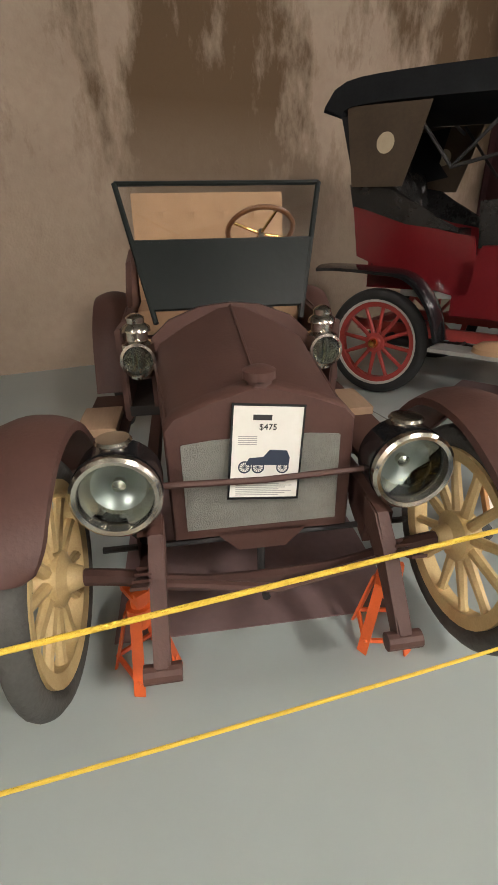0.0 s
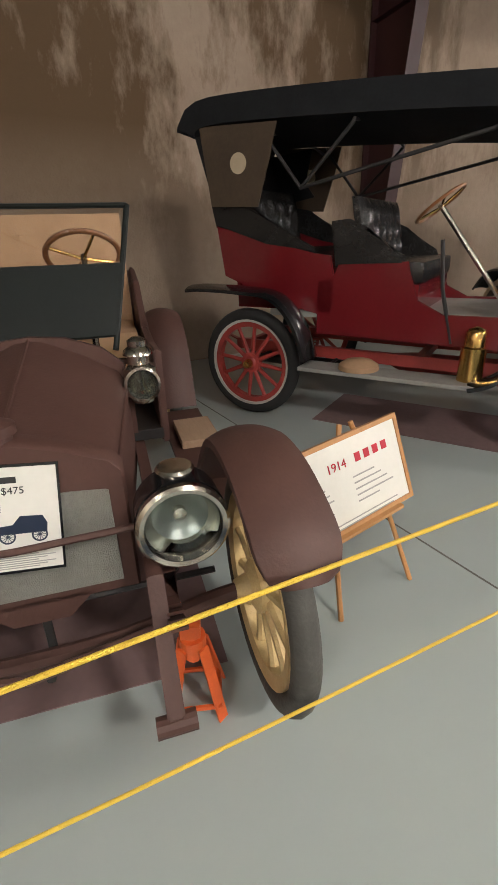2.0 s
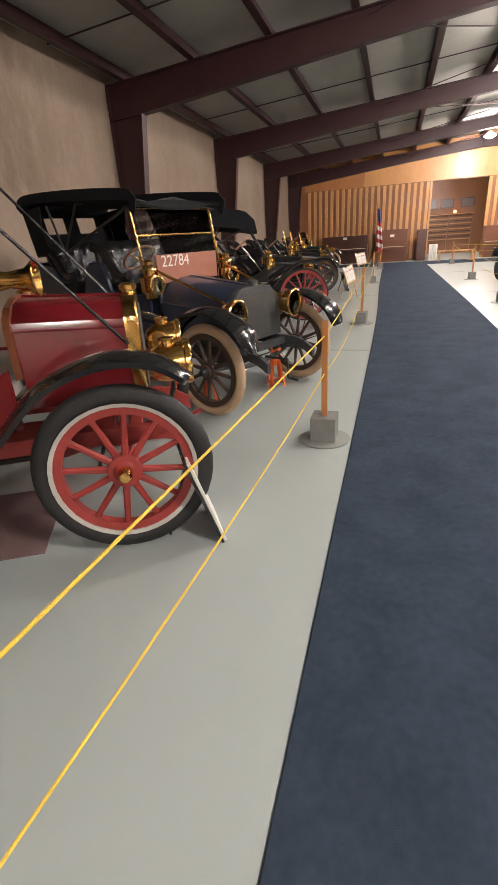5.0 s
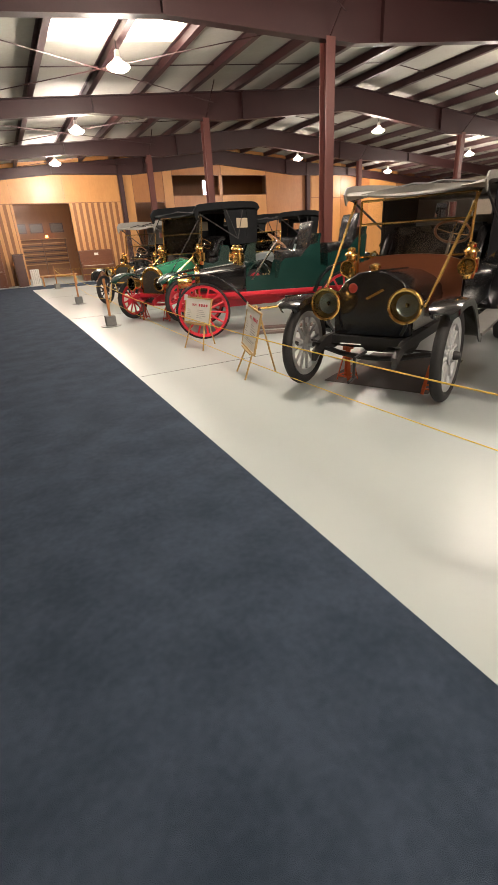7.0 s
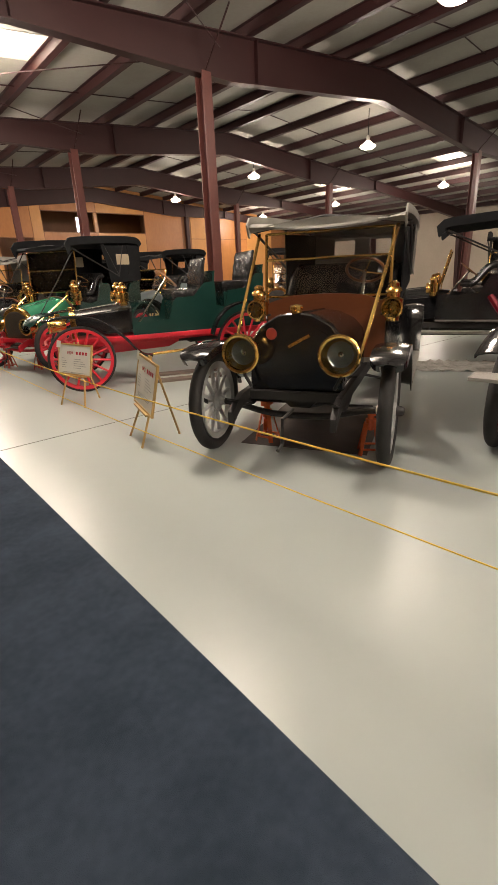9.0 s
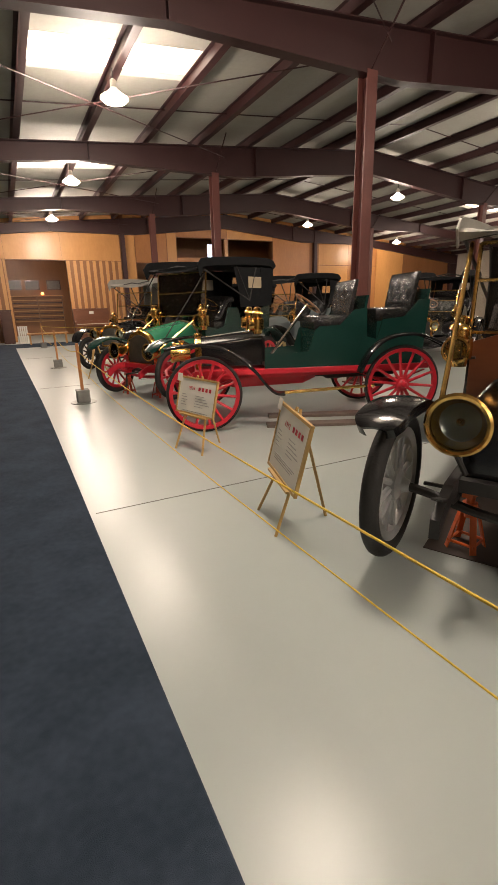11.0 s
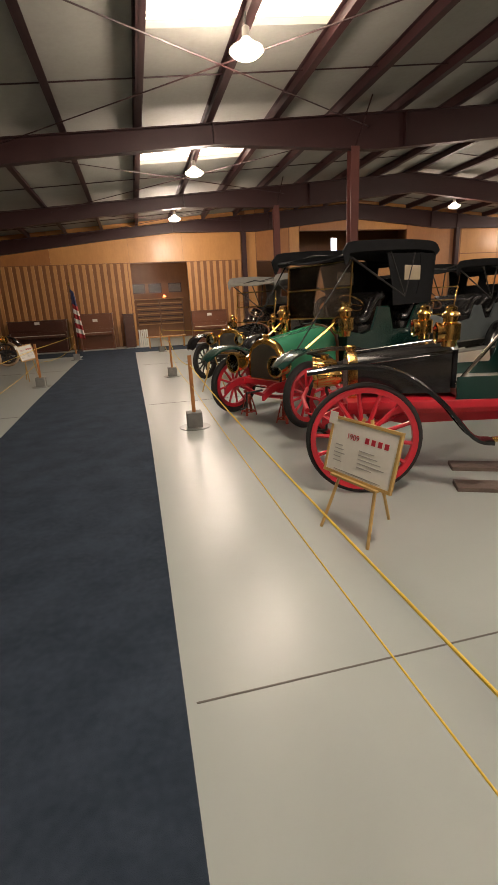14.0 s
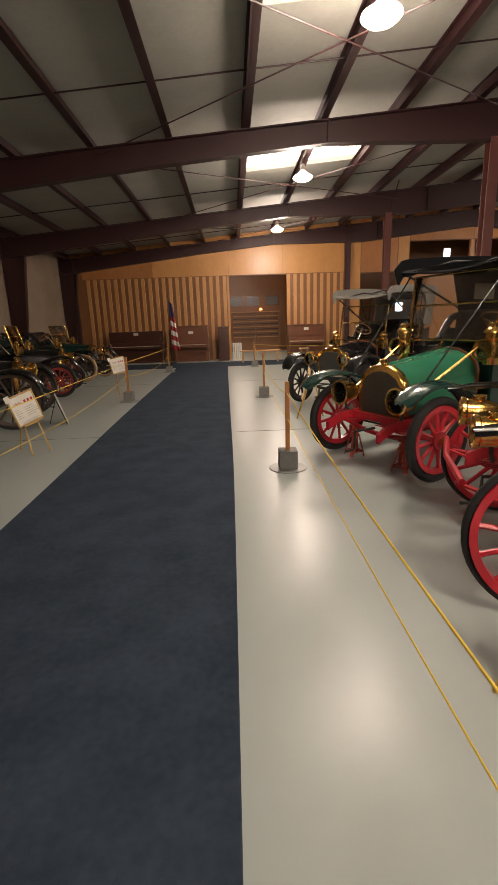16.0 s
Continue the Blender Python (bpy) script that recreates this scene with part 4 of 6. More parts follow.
def chassis(car, wb, R, tw, frame, track=1.36, zf=0.50, nose=0.42, ax=0.0):
    """Rails, axles, leaf springs, starting crank."""
    bm = bmesh.new()
    for s in (-1, 1):
        y = s * 0.37
        rail = smooth_path([(nose, y, zf - 0.10), (nose - 0.16, y, zf - 0.02), (0.0, y, zf), (-wb * 0.5, y, zf), (-wb - 0.35, y, zf + 0.02)], 4)
        add_loft(bm, [[(p.x, p.y - 0.022, p.z - 0.045), (p.x, p.y + 0.022, p.z - 0.045), (p.x, p.y + 0.022, p.z + 0.045), (p.x, p.y - 0.022, p.z + 0.045)] for p in rail])
    for xc in ([0.06] if nose > 0.1 else []) + [-wb * 0.5, -wb - 0.3]:
        add_box(bm, xc - 0.03, xc + 0.03, -0.37, 0.37, zf - 0.035, zf + 0.03)
    part("frame", bm, frame, car)
    part("front_axle", tube(smooth_path([(ax, y, R + dz) for y, dz in ((-track / 2, 0), (-track * 0.38, -0.02), (-0.2, -0.08), (0.2, -0.08), (track * 0.38, -0.02), (track / 2, 0))], 3), 0.026, 8), frame, car, "", True)
    part("tie_rod", tube([(ax - 0.14, -track * 0.44, R - 0.02), (ax - 0.14, track * 0.44, R - 0.02)], 0.011, 6), M_DARK, car)
    part("rear_axle", tube([(-wb, -track / 2, R), (-wb, -0.14, R), (-wb, 0, R), (-wb, 0.14, R), (-wb, track / 2, R)], 0, 10, [0.03, 0.035, 0.13, 0.035, 0.03]), M_DARK, car, "", True)
    for xs in (ax, -wb):
        for s in (-1, 1):
            bm = bmesh.new()
            for k in range(4):
                L = (0.44 if nose > 0.1 or xs < -1 else 0.24) - 0.045 * k
                pts = [(xs + L * u, s * 0.37, R + 0.035 + 0.016 * -k + 0.10 * u * u) for u in (-1, -0.5, 0, 0.5, 1)]
                add_loft(bm, [[(a, b - 0.022, c), (a, b + 0.022, c), (a, b + 0.022, c + 0.010), (a, b - 0.022, c + 0.010)] for a, b, c in pts])
            part("leaf_spring", bm, frame, car)
    part("crank", tube([(nose - 0.32, 0, zf - 0.10), (nose - 0.06, 0, zf - 0.10), (nose - 0.05, 0, zf - 0.28), (nose + 0.06, 0, zf - 0.29)], 0.014, 8), M_DARK, car, "starting crank", True)
    part("engine_pan", loft([[(x, -w, zf - 0.06), (x, -w * 0.5, zf - d), (x, w * 0.5, zf - d), (x, w, zf - 0.06)] for x, w, d in ((-0.1, 0.16, 0.14), (-0.4, 0.24, 0.20), (-wb * 0.55, 0.20, 0.18), (-wb * 0.62, 0.10, 0.12))]), frame, car)
    part("exhaust", tube([(-0.5, -0.24, zf - 0.12), (-wb * 0.7, -0.24, zf - 0.14), (-wb * 0.7 - 0.06, -0.24, zf - 0.14), (-wb - 0.3, -0.24, zf - 0.12)], 0, 10, [0.02, 0.02, 0.055, 0.05]), M_DARK, car, "", True)


def jack_stand(x, y, h, material, turn=0):
    js = empty("jack_stand", pose(x, y, 0, 0, 0, turn), "painted steel jack stand under the car", "jack stand", "jack stands")
    bm = bmesh.new()
    for k in range(4):
        a = math.pi / 4 + math.pi / 2 * k
        c, s = math.cos(a), math.sin(a)
        p = [Vector((0.115 * c, 0.115 * s, 0.0)), Vector((0.05 * c, 0.05 * s, h * 0.72))]
        t = Vector((-s, c, 0)) * 0.019
        add_loft(bm, [[q - t, q + t, q + t * 0.9 - Vector((c, s, 0)) * 0.008, q - t * 0.9 - Vector((c, s, 0)) * 0.008] for q in p])
    part("leg_frame", bm, material, js)
    bm = bmesh.new()
    for k in range(4):
        a, b = math.pi / 4 + math.pi / 2 * k, math.pi / 4 + math.pi / 2 * (k + 1)
        add_tube(bm, [(0.102 * math.cos(a), 0.102 * math.sin(a), 0.05), (0.102 * math.cos(b), 0.102 * math.sin(b), 0.05)], 0.009, 6)
    part("brace", bm, material, js)
    part("sleeve", lathe([(h * 0.62, 0.0), (h * 0.62, 0.042), (h * 0.80, 0.042), (h * 0.80, 0.0)], "z", 14), material, js)
    part("post", lathe([(h * 0.55, 0.0), (h * 0.55, 0.026), (h - 0.03, 0.026), (h - 0.03, 0.0)], "z", 12), material, js)
    part("saddle", add_box(add_box(box(-0.055, 0.055, -0.03, 0.03, h - 0.032, h - 0.012), -0.055, -0.035, -0.03, 0.03, h - 0.012, h + 0.012), 0.035, 0.055, -0.03, 0.03, h - 0.012, h + 0.012), material, js)
    return js


def vehicle(x, y, turn, label, s):
    """An early motor car from a table of choices. Local: +x ahead, ground under the front axle is the origin."""
    car = empty("antique_car", pose(x, y, 0, 0, 0, turn), label, "antique car", "antique cars")
    g = s.get
    wb, R, tw, track = g("wb", 2.5), g("R", 0.41), g("tw", 0.085), g("track", 1.40)
    body, fen, lampm = s["body"], g("fender", M_BLACK), g("lamp", M_BRASS)
    Rr = g("Rr", R)
    ax = g("ax", 0.0)
    for xx, rr in ((ax, R), (-wb, Rr)):
        for sd in (-1, 1):
            wheel(car, xx, sd * track / 2, rr, tw, g("tyre", M_TYRE), s["spoke"], g("nsp", 12), g("rim"), g("hub", M_BRASS), g("steer", 0) if xx == ax else 0, g("wall"), g("felloe", 0.045), g("lift", 0.0))
    chassis(car, wb, R + g("lift", 0.0), tw, g("frame", M_DARK), track - 0.1, g("zf", 0.50), g("nose", 0.42), ax)
    # bonnet and radiator
    xr, xd = g("xr", 0.02), g("xd", -0.95)
    w0, w1 = g("w0", 0.25), g("w1", 0.36)
    zb, zs0, zt0, zs1, zt1 = g("zb", 0.58), g("zs0", 0.90), g("zt0", 1.02), g("zs1", 0.95), g("zt1", 1.10)
    st = g("style", "barrel")
    rings = []
    for k in range(7):
        u = k / 6
        e = u ** g("ease", 1.0)
        rings.append(hood_ring(xr - 0.07 + (xd - xr + 0.07) * u, w0 + (w1 - w0) * e, zb, zs0 + (zs1 - zs0) * e, zt0 + (zt1 - zt0) * e, st))
    part("bonnet", loft(rings), g("hood", body), car, "", True)
    if g("hinge", True):
        bm = bmesh.new()
        add_tube(bm, [(xr - 0.07, 0, zt0 + 0.002), (xd, 0, zt1 + 0.002)], 0.007, 6)
        for sd in (-1, 1):
            add_tube(bm, [(xr - 0.07, sd * w0 * 1.005, zs0), (xd, sd * w1 * 1.005, zs1)], 0.006, 6)
        part("bonnet_hinge", bm, g("hingem", g("hood", body)), car)
    ro, ri = hood_ring(0, w0 + 0.012, zb - 0.06, zs0 + 0.006, zt0 + 0.012, st), None
    rad = part("radiator", loft([[(xr + dx, a * k, zb + 0.15 + (b - zb - 0.15) * k) for _, a, b in ro] for dx, k in ((-0.075, 1.0), (-0.012, 1.0), (0.0, 0.975))]), g("shell", M_BRASS), car, "", True)
    core = hood_ring(0, w0 - 0.035, zb - 0.02, g("core_top", zs0 - 0.02), g("core_peak", zt0 - 0.06), g("core_style", st))
    part("core", loft([[(xr + dx, a, b) for _, a, b in core] for dx in (-0.01, 0.005)]), g("core", M_CORED), rad, "fine-finned radiator core")
    part("filler_cap", lathe([(0.0, 0.04), (0.025, 0.036), (0.03, 0.05), (0.055, 0.05), (0.065, 0.03), (0.07, 0.0)], "z", 16), g("cap", g("shell", M_BRASS)), rad, "", True, pose(xr - 0.04, 0, zt0 - 0.004))
    # scuttle and body
    bw = g("bw", 1.06)
    zfl = g("floor", 0.62)
    part("dash_board", loft([hood_ring(xd + dx, g("dw", w1 + 0.02), zfl, g("dzs", zs1 + 0.02), g("dz", zt1 + 0.015), g("dstyle", "barrel")) for dx in (0.0, -0.035)]), g("dash", body), car)
    part("floor_board", box(xd - 0.02, -wb + 0.1, -bw / 2 + 0.02, bw / 2 - 0.02, zfl - 0.05, zfl, 0.004), g("floorm", M_STEP), car)
    for out in s["sides"]:
        for sd in (-1, 1):
            y0, y1 = sd * bw / 2, sd * (bw / 2 - 0.035)
            part("side_panel", prism(out, min(y0, y1), max(y0, y1), 0.008), body, car)
    for xa, za, wa, ha in g("backs", ()):
        part("back_panel", loft([[(xa, -wa / 2, za), (xa, wa / 2, za), (xa + 0.03, wa / 2, za), (xa + 0.03, -wa / 2, za)], [(xa - 0.10, -wa / 2 - 0.01, za + ha), (xa - 0.10, wa / 2 + 0.01, za + ha), (xa - 0.07, wa / 2 + 0.01, za + ha), (xa - 0.07, -wa / 2 - 0.01, za + ha)]]), body, car)
    for xa, za, ha in g("seats", ()):
        part("seat_box", box(xa - 0.04, xa + 0.44, -bw / 2 + 0.04, bw / 2 - 0.04, zfl, za, 0.006), body, car)
        seat(car, xa, za, bw - 0.10, ha, g("trim", M_LEATHER), True, g("arms", True))
    # fenders and boards
    fy = track / 2
    fw = g("fw", 0.25)
    for pth, wd in ((g("ff"), lambda u: fw * (0.5 + 0.5 * min(1, u * 7) ** 0.5)), (g("rf"), fw)):
        if pth:
            for sd in (-1, 1):
                part("fender", sheet(pth, sd * fy, wd, g("fcrown", 0.03), g("flip", 0.025)), fen, car, "", True)
    if g("board"):
        xa, xb, zz = g("board")
        for sd in (-1, 1):
            part("running_board", box(xb, xa, sd * fy - 0.12, sd * fy + 0.12, zz, zz + 0.03, 0.005), g("boardm", M_STEP), car)
            for xx in (xa - 0.15, xb + 0.15):
                part("board_bracket", tube([(xx, sd * 0.37, 0.46), (xx, sd * (fy - 0.1), zz - 0.006)], 0.013, 6), M_DARK, car)
    # lamps
    if g("hl"):
        hx, hy, hz, hr, hd = g("hl")
        for sd in (-1, 1):
            headlamp(car, hx, sd * hy, hz, hr, hd, lampm, g("chim", True))
        if g("hlbar"):
            part("lamp_bar", tube([(hx - hd * 0.4, -hy + hr, hz - 0.02), (hx - hd * 0.4, 0, hz - 0.03), (hx - hd * 0.4, hy - hr, hz - 0.02)], 0.010, 6), g("frame", M_DARK), car)
    if g("cl"):
        cx, cy, cz, cs = g("cl")
        for sd in (-1, 1):
            cowl_lamp(car, cx, sd * cy, cz, cs, lampm)
    if g("ws"):
        windshield(car, *g("ws"))
    if g("stays"):
        xa, za, xb, zb2, yy = g("stays")
        for sd in (-1, 1):
            part("screen_stay", tube([(xa, sd * yy, za), (xb, sd * (yy - 0.12), zb2)], 0.014, 8), M_BRASS, car, "polished brass stay rod", True)
    if g("strap"):
        xa, za, xb, zb2, yy = g("strap")
        for sd in (-1, 1):
            part("top_strap", tube([(xa, sd * yy, za), (xb, sd * (yy - 0.12), zb2)], 0.009, 6), M_LEATHER, car, "", True)
    if g("steering"):
        steering(car, *g("steering"), g("steerm", M_STEERWOOD))
    if g("top"):
        raised_top(car, *g("top"))
    if g("fold"):
        folded_top(car, *g("fold"))
    return car


def arch(xc, R, gap, a0, a1, tail):
    """Fender line: an arc of radius R + gap round an axle, then on to the tail points."""
    pts = [(xc + (R + gap) * math.cos(radians(a)), R + (R + gap) * math.sin(radians(a))) for a in a0]
    return pts + tail

# ---- cars along the stained wall ----
metz = vehicle(-1.068, -1.739, -13.8, "unrestored matt brown roadster with cream wooden wheels on jack stands", dict(
    body=M_BROWN, fender=M_BROWN, frame=M_BROWN, spoke=M_CREAM, tyre=M_OLDTYRE, hub=M_DARK, lamp=M_NICKEL, R=0.375, lift=0.05, tw=0.080, track=1.31, nsp=12, wb=2.15, ax=0.0, felloe=0.036,
    xr=-0.10, xd=-0.90, w0=0.282, w1=0.35, zb=0.50, zs0=0.835, zt0=0.945, zs1=0.85, zt1=1.06, style="gable", hinge=True, shell=M_BROWN, core=M_CORE, core_style="box", core_top=0.785, core_peak=0.80, nose=-0.08, zf=0.52, cap=M_BROWN,
    bw=1.02, dash=M_BROWN, floorm=M_DARK,
    sides=([(-0.92, 0.55), (-0.92, 0.98), (-1.2, 0.96), (-1.5, 0.98), (-1.75, 1.20), (-2.05, 1.26), (-2.1, 0.55)],), backs=((-2.05, 0.62, 0.98, 0.62),), seats=((-1.95, 0.82, 0.62),), trim=M_TAN, arms=False,
    ff=[(0.33, 0.69), (0.24, 0.79), (0.02, 0.87), (-0.22, 0.84), (-0.44, 0.64), (-0.62, 0.46)], rf=[(-1.62, 0.46), (-1.76, 0.78), (-2.0, 0.95), (-2.3, 0.93), (-2.55, 0.72)], fw=0.215, fcrown=0.03,
    board=(-0.56, -1.66, 0.40), boardm=M_BROWN,
    hl=(0.03, 0.425, 0.717, 0.116, 0.15), chim=True, hlbar=True, cl=(-0.885, 0.41, 0.868, 0.95),
    ws=(-0.97, 1.05, 1.55, 0.92, 0.24, M_SHEET, 1.315, M_SHEET, True, 0.74), steering=(-1.52, 0.24, 1.35)))
# black caps over the headlamps, long spring horns, sign card on the radiator
for sd in (-1, 1):
    part("lamp_hood", lathe([(-0.14, 0.09), (-0.11, 0.122), (-0.01, 0.126), (-0.01, 0.119), (-0.11, 0.115), (-0.14, 0.085)], "x", 24, pose(0.03, sd * 0.425, 0.717), True), M_BLACK, metz, "black lamp body", True)
    horn = [(-0.02, 0.61), (0.07, 0.60), (0.15, 0.52), (0.25, 0.40), (0.30, 0.345), (0.30, 0.30), (0.25, 0.31), (0.17, 0.41), (0.06, 0.50), (-0.02, 0.55)]
    part("spring_horn", prism(horn, sd * 0.333 - 0.022, sd * 0.333 + 0.022, 0.006), M_BROWN, metz)
    part("horn_eye", lathe([(-0.05, 0.0), (-0.05, 0.026), (0.05, 0.026), (0.05, 0.0)], "y", 12, pose(0.29, sd * 0.333, 0.318)), M_BROWN, metz)
part("radius_rod", tube([(0.12, -0.335, 0.47), (0.16, 0, 0.44), (0.12, 0.335, 0.47)], 0.014, 7), M_BROWN, metz, "", True)
for sd, x0 in ((1, -1.22), (-1, -1.18)):
    part("step_block", box(x0 - 0.16, x0 + 0.16, sd * 0.68 - 0.10, sd * 0.68 + 0.10, 0.431, 0.475, 0.006), M_PALEBOARD, metz, "pale bare board on the running board")
for jx, jy, turn in ((0.0, -0.42, 20), (0.0, 0.42, -25)):
    jp = metz.matrix_basis @ Vector((jx, jy, 0))
    jack_stand(jp.x, jp.y, 0.36, M_ORANGE, turn)
tagged(part("drip_mat", box(-0.55, 0.55, -0.55, 0.55, 0.001, 0.006, 0.002, metz.matrix_basis @ pose(-0.66, 0, 0)), M_PINKMAT), "stained dull pink mat lying under the car", "mat")

red = vehicle(-1.345, 2.10, 28.3, "red open touring car with raised black top", dict(
    body=M_RED, spoke=M_WHEELRED, R=0.445, tw=0.10, track=1.44, wb=2.54, wall=M_WHITEWALL, nsp=12, frame=M_WHEELRED, bw=1.18, floor=0.87,
    xr=0.16, xd=-0.46, w0=0.29, w1=0.35, zb=0.70, zs0=1.08, zt0=1.22, zs1=1.11, zt1=1.25, style="box", shell=M_BRASS, dash=M_DASH,
    sides=([(-0.46, 0.67), (-0.46, 0.97), (-0.62, 0.88), (-1.10, 0.88), (-1.28, 0.97), (-1.34, 1.12), (-1.36, 1.23), (-1.60, 1.22), (-1.86, 1.21), (-1.90, 1.10), (-2.02, 1.10), (-2.02, 0.70)],
           [(-1.88, 1.10), (-1.92, 1.27), (-2.05, 1.29), (-2.45, 1.38), (-2.92, 1.50), (-2.86, 1.12), (-2.30, 0.91), (-2.02, 0.85), (-1.9, 0.85)]),
    backs=((-1.78, 0.89, 1.14, 0.53), (-2.74, 1.0, 1.14, 0.55)), seats=((-1.72, 1.08, 0.45), (-2.72, 1.17, 0.49)), arms=False,
    ff=[(0.36, 0.88), (0.22, 0.98), (0.0, 1.01), (-0.28, 0.92), (-0.52, 0.70), (-0.72, 0.52), (-0.85, 0.47)], rf=[(-2.0, 0.53), (-2.1, 0.79), (-2.3, 0.99), (-2.62, 1.03), (-2.95, 1.04), (-3.10, 1.03)],
    board=(-0.80, -2.06, 0.455), hl=(0.38, 0.38, 0.88, 0.112, 0.20), cl=(-0.56, 0.60, 1.18, 1.0),
    steering=(-1.26, -0.28, 1.58), top=(-0.76, 2.015, -3.05, 2.17, 1.70, 1.30, M_CLOTH, 0.17), strap=(-0.7, 2.00, 0.10, 1.02, 0.60)))
part("generator", lathe([(0.49, 0.0), (0.49, 0.08), (0.71, 0.08), (0.72, 0.066), (0.81, 0.066), (0.83, 0.053), (0.85, 0.0)], "z", 20, pose(-0.86, -0.69, 0.0)), M_BRASS, red, "brass acetylene generator on the running board", True)
part("board_pad", lathe([(0.486, 0.0), (0.486, 0.15), (0.52, 0.145), (0.55, 0.10), (0.56, 0.0)], "z", 20, pose(-1.62, -0.70, 0.0)), M_TAN, red, "tan leather pad on the running board", True)
part("side_lever", tube([(-0.66, -0.60, 0.66), (-0.58, -0.60, 1.02), (-0.55, -0.60, 1.24)], 0.012, 7), M_NICKEL, red)
part("lever", tube([(-1.02, -0.58, 0.70), (-1.12, -0.58, 1.05), (-1.16, -0.58, 1.36)], 0.014, 7), M_DARK, red)
part("horn", lathe([(0.0, 0.0), (0.0, 0.03), (0.05, 0.05), (0.12, 0.035), (0.2, 0.05), (0.24, 0.085), (0.245, 0.08), (0.2, 0.04), (0.2, 0.0)], "x", 18, pose(-0.50, -0.48, 1.36)), M_BRASS, red, "brass bulb horn", True)
tagged(part("drip_mat", box(-0.75, 0.75, -0.38, 0.38, 0.001, 0.006, 0.002, pose(-2.30, 1.25, 0, 0, 0, 28)), M_PINKMAT), "stained dull pink mat lying under the car", "mat")
# rolled leather along the body edge, quarter curtains with oval windows
for sd in (-1, 1):
    rear = [(-2.05, 1.28), (-2.06, 1.33), (-2.22, 1.40), (-2.42, 1.49), (-2.60, 1.63), (-2.80, 1.67), (-2.97, 1.66), (-2.93, 1.49), (-2.45, 1.36)]
    front = [(-1.37, 1.20), (-1.40, 1.27), (-1.54, 1.33), (-1.66, 1.45), (-1.80, 1.51), (-1.93, 1.50), (-1.89, 1.19)]
    for outline in (front, rear):
        part("seat_roll", prism(outline, sd * 0.565 - 0.032, sd * 0.565 + 0.032, 0.022), M_LEATHER, red, "rolled black leather edge", True)
    cu = part("quarter_curtain", prism([(-3.0, 2.18), (-2.34, 2.14), (-2.40, 1.92), (-2.50, 1.62), (-2.92, 1.64)], sd * 0.636 - 0.006, sd * 0.636 + 0.006), M_TANCURTAIN, red, "brown cloth quarter curtain")
    part("oval_window", lathe([(-0.011, 0.0), (-0.011, 0.07), (0.011, 0.07), (0.011, 0.0)], "y", 20, pose(-2.66, sd * 0.636, 1.915)), M_WINDOWPALE, cu)

navy = vehicle(-1.02, 4.05, -23, "weathered dark blue touring car with tan tyres and brass lamps", dict(
    body=M_NAVY, hood=M_NAVY, spoke=M_OAKDARK, tyre=M_TANTYRE, R=0.415, tw=0.09, track=1.40, wb=2.6, hub=M_DARK, frame=M_SLATE, bw=1.10,
    xr=0.02, xd=-0.86, w0=0.37, w1=0.42, zb=0.62, zs0=0.86, zt0=1.06, zs1=0.94, zt1=1.16, style="box", shell=M_SLATE, core=M_CORED, dash=M_BLACK,
    sides=([(-0.88, 0.6), (-0.88, 1.06), (-1.3, 0.98), (-1.5, 1.05), (-1.62, 1.34), (-1.9, 1.30), (-2.0, 1.0), (-2.4, 1.0), (-2.6, 1.30), (-2.95, 1.34), (-2.9, 0.6)],), backs=((-1.76, 0.62, 1.06, 0.72), (-2.82, 0.62, 1.06, 0.74)), seats=((-1.70, 0.98, 0.44), (-2.72, 0.98, 0.46)),
    ff=[(0.52, 0.62), (0.42, 0.80), (0.16, 0.93), (-0.12, 0.92), (-0.42, 0.76), (-0.62, 0.50), (-0.76, 0.44)], rf=[(-2.05, 0.46), (-2.2, 0.76), (-2.5, 0.94), (-2.85, 0.90), (-3.1, 0.66)], fw=0.26,
    board=(-0.74, -2.1, 0.42), hl=(0.14, 0.44, 0.86, 0.125, 0.14), chim=False, cl=(-0.84, 0.55, 1.12, 1.2),
    ws=(-0.92, 1.26, 1.80, 1.06, 0.10, M_BRASS, 1.56), steering=(-1.34, -0.25, 1.36), stays=(-0.95, 1.30, 0.10, 0.90, 0.50), top=(-0.95, 1.86, -2.95, 1.96, 1.42, 1.20, M_CLOTH, 0.10)))
pl = part("number_plate", box(-0.006, 0.006, -0.42, 0.42, -0.13, 0.13, 0.004, pose(-0.86, 0, 1.25)), M_PLATE, navy, "brown sheet with pale digits below the screen")
writing("22784", 0.15, pose(-0.850, -0.18, 1.27, 90, 0, 90), M_WHITE, pl)
jack_stand(-0.92, 4.36, 0.40, M_ORANGE, 30)
jack_stand(-1.37, 3.58, 0.40, M_ORANGE, 10)

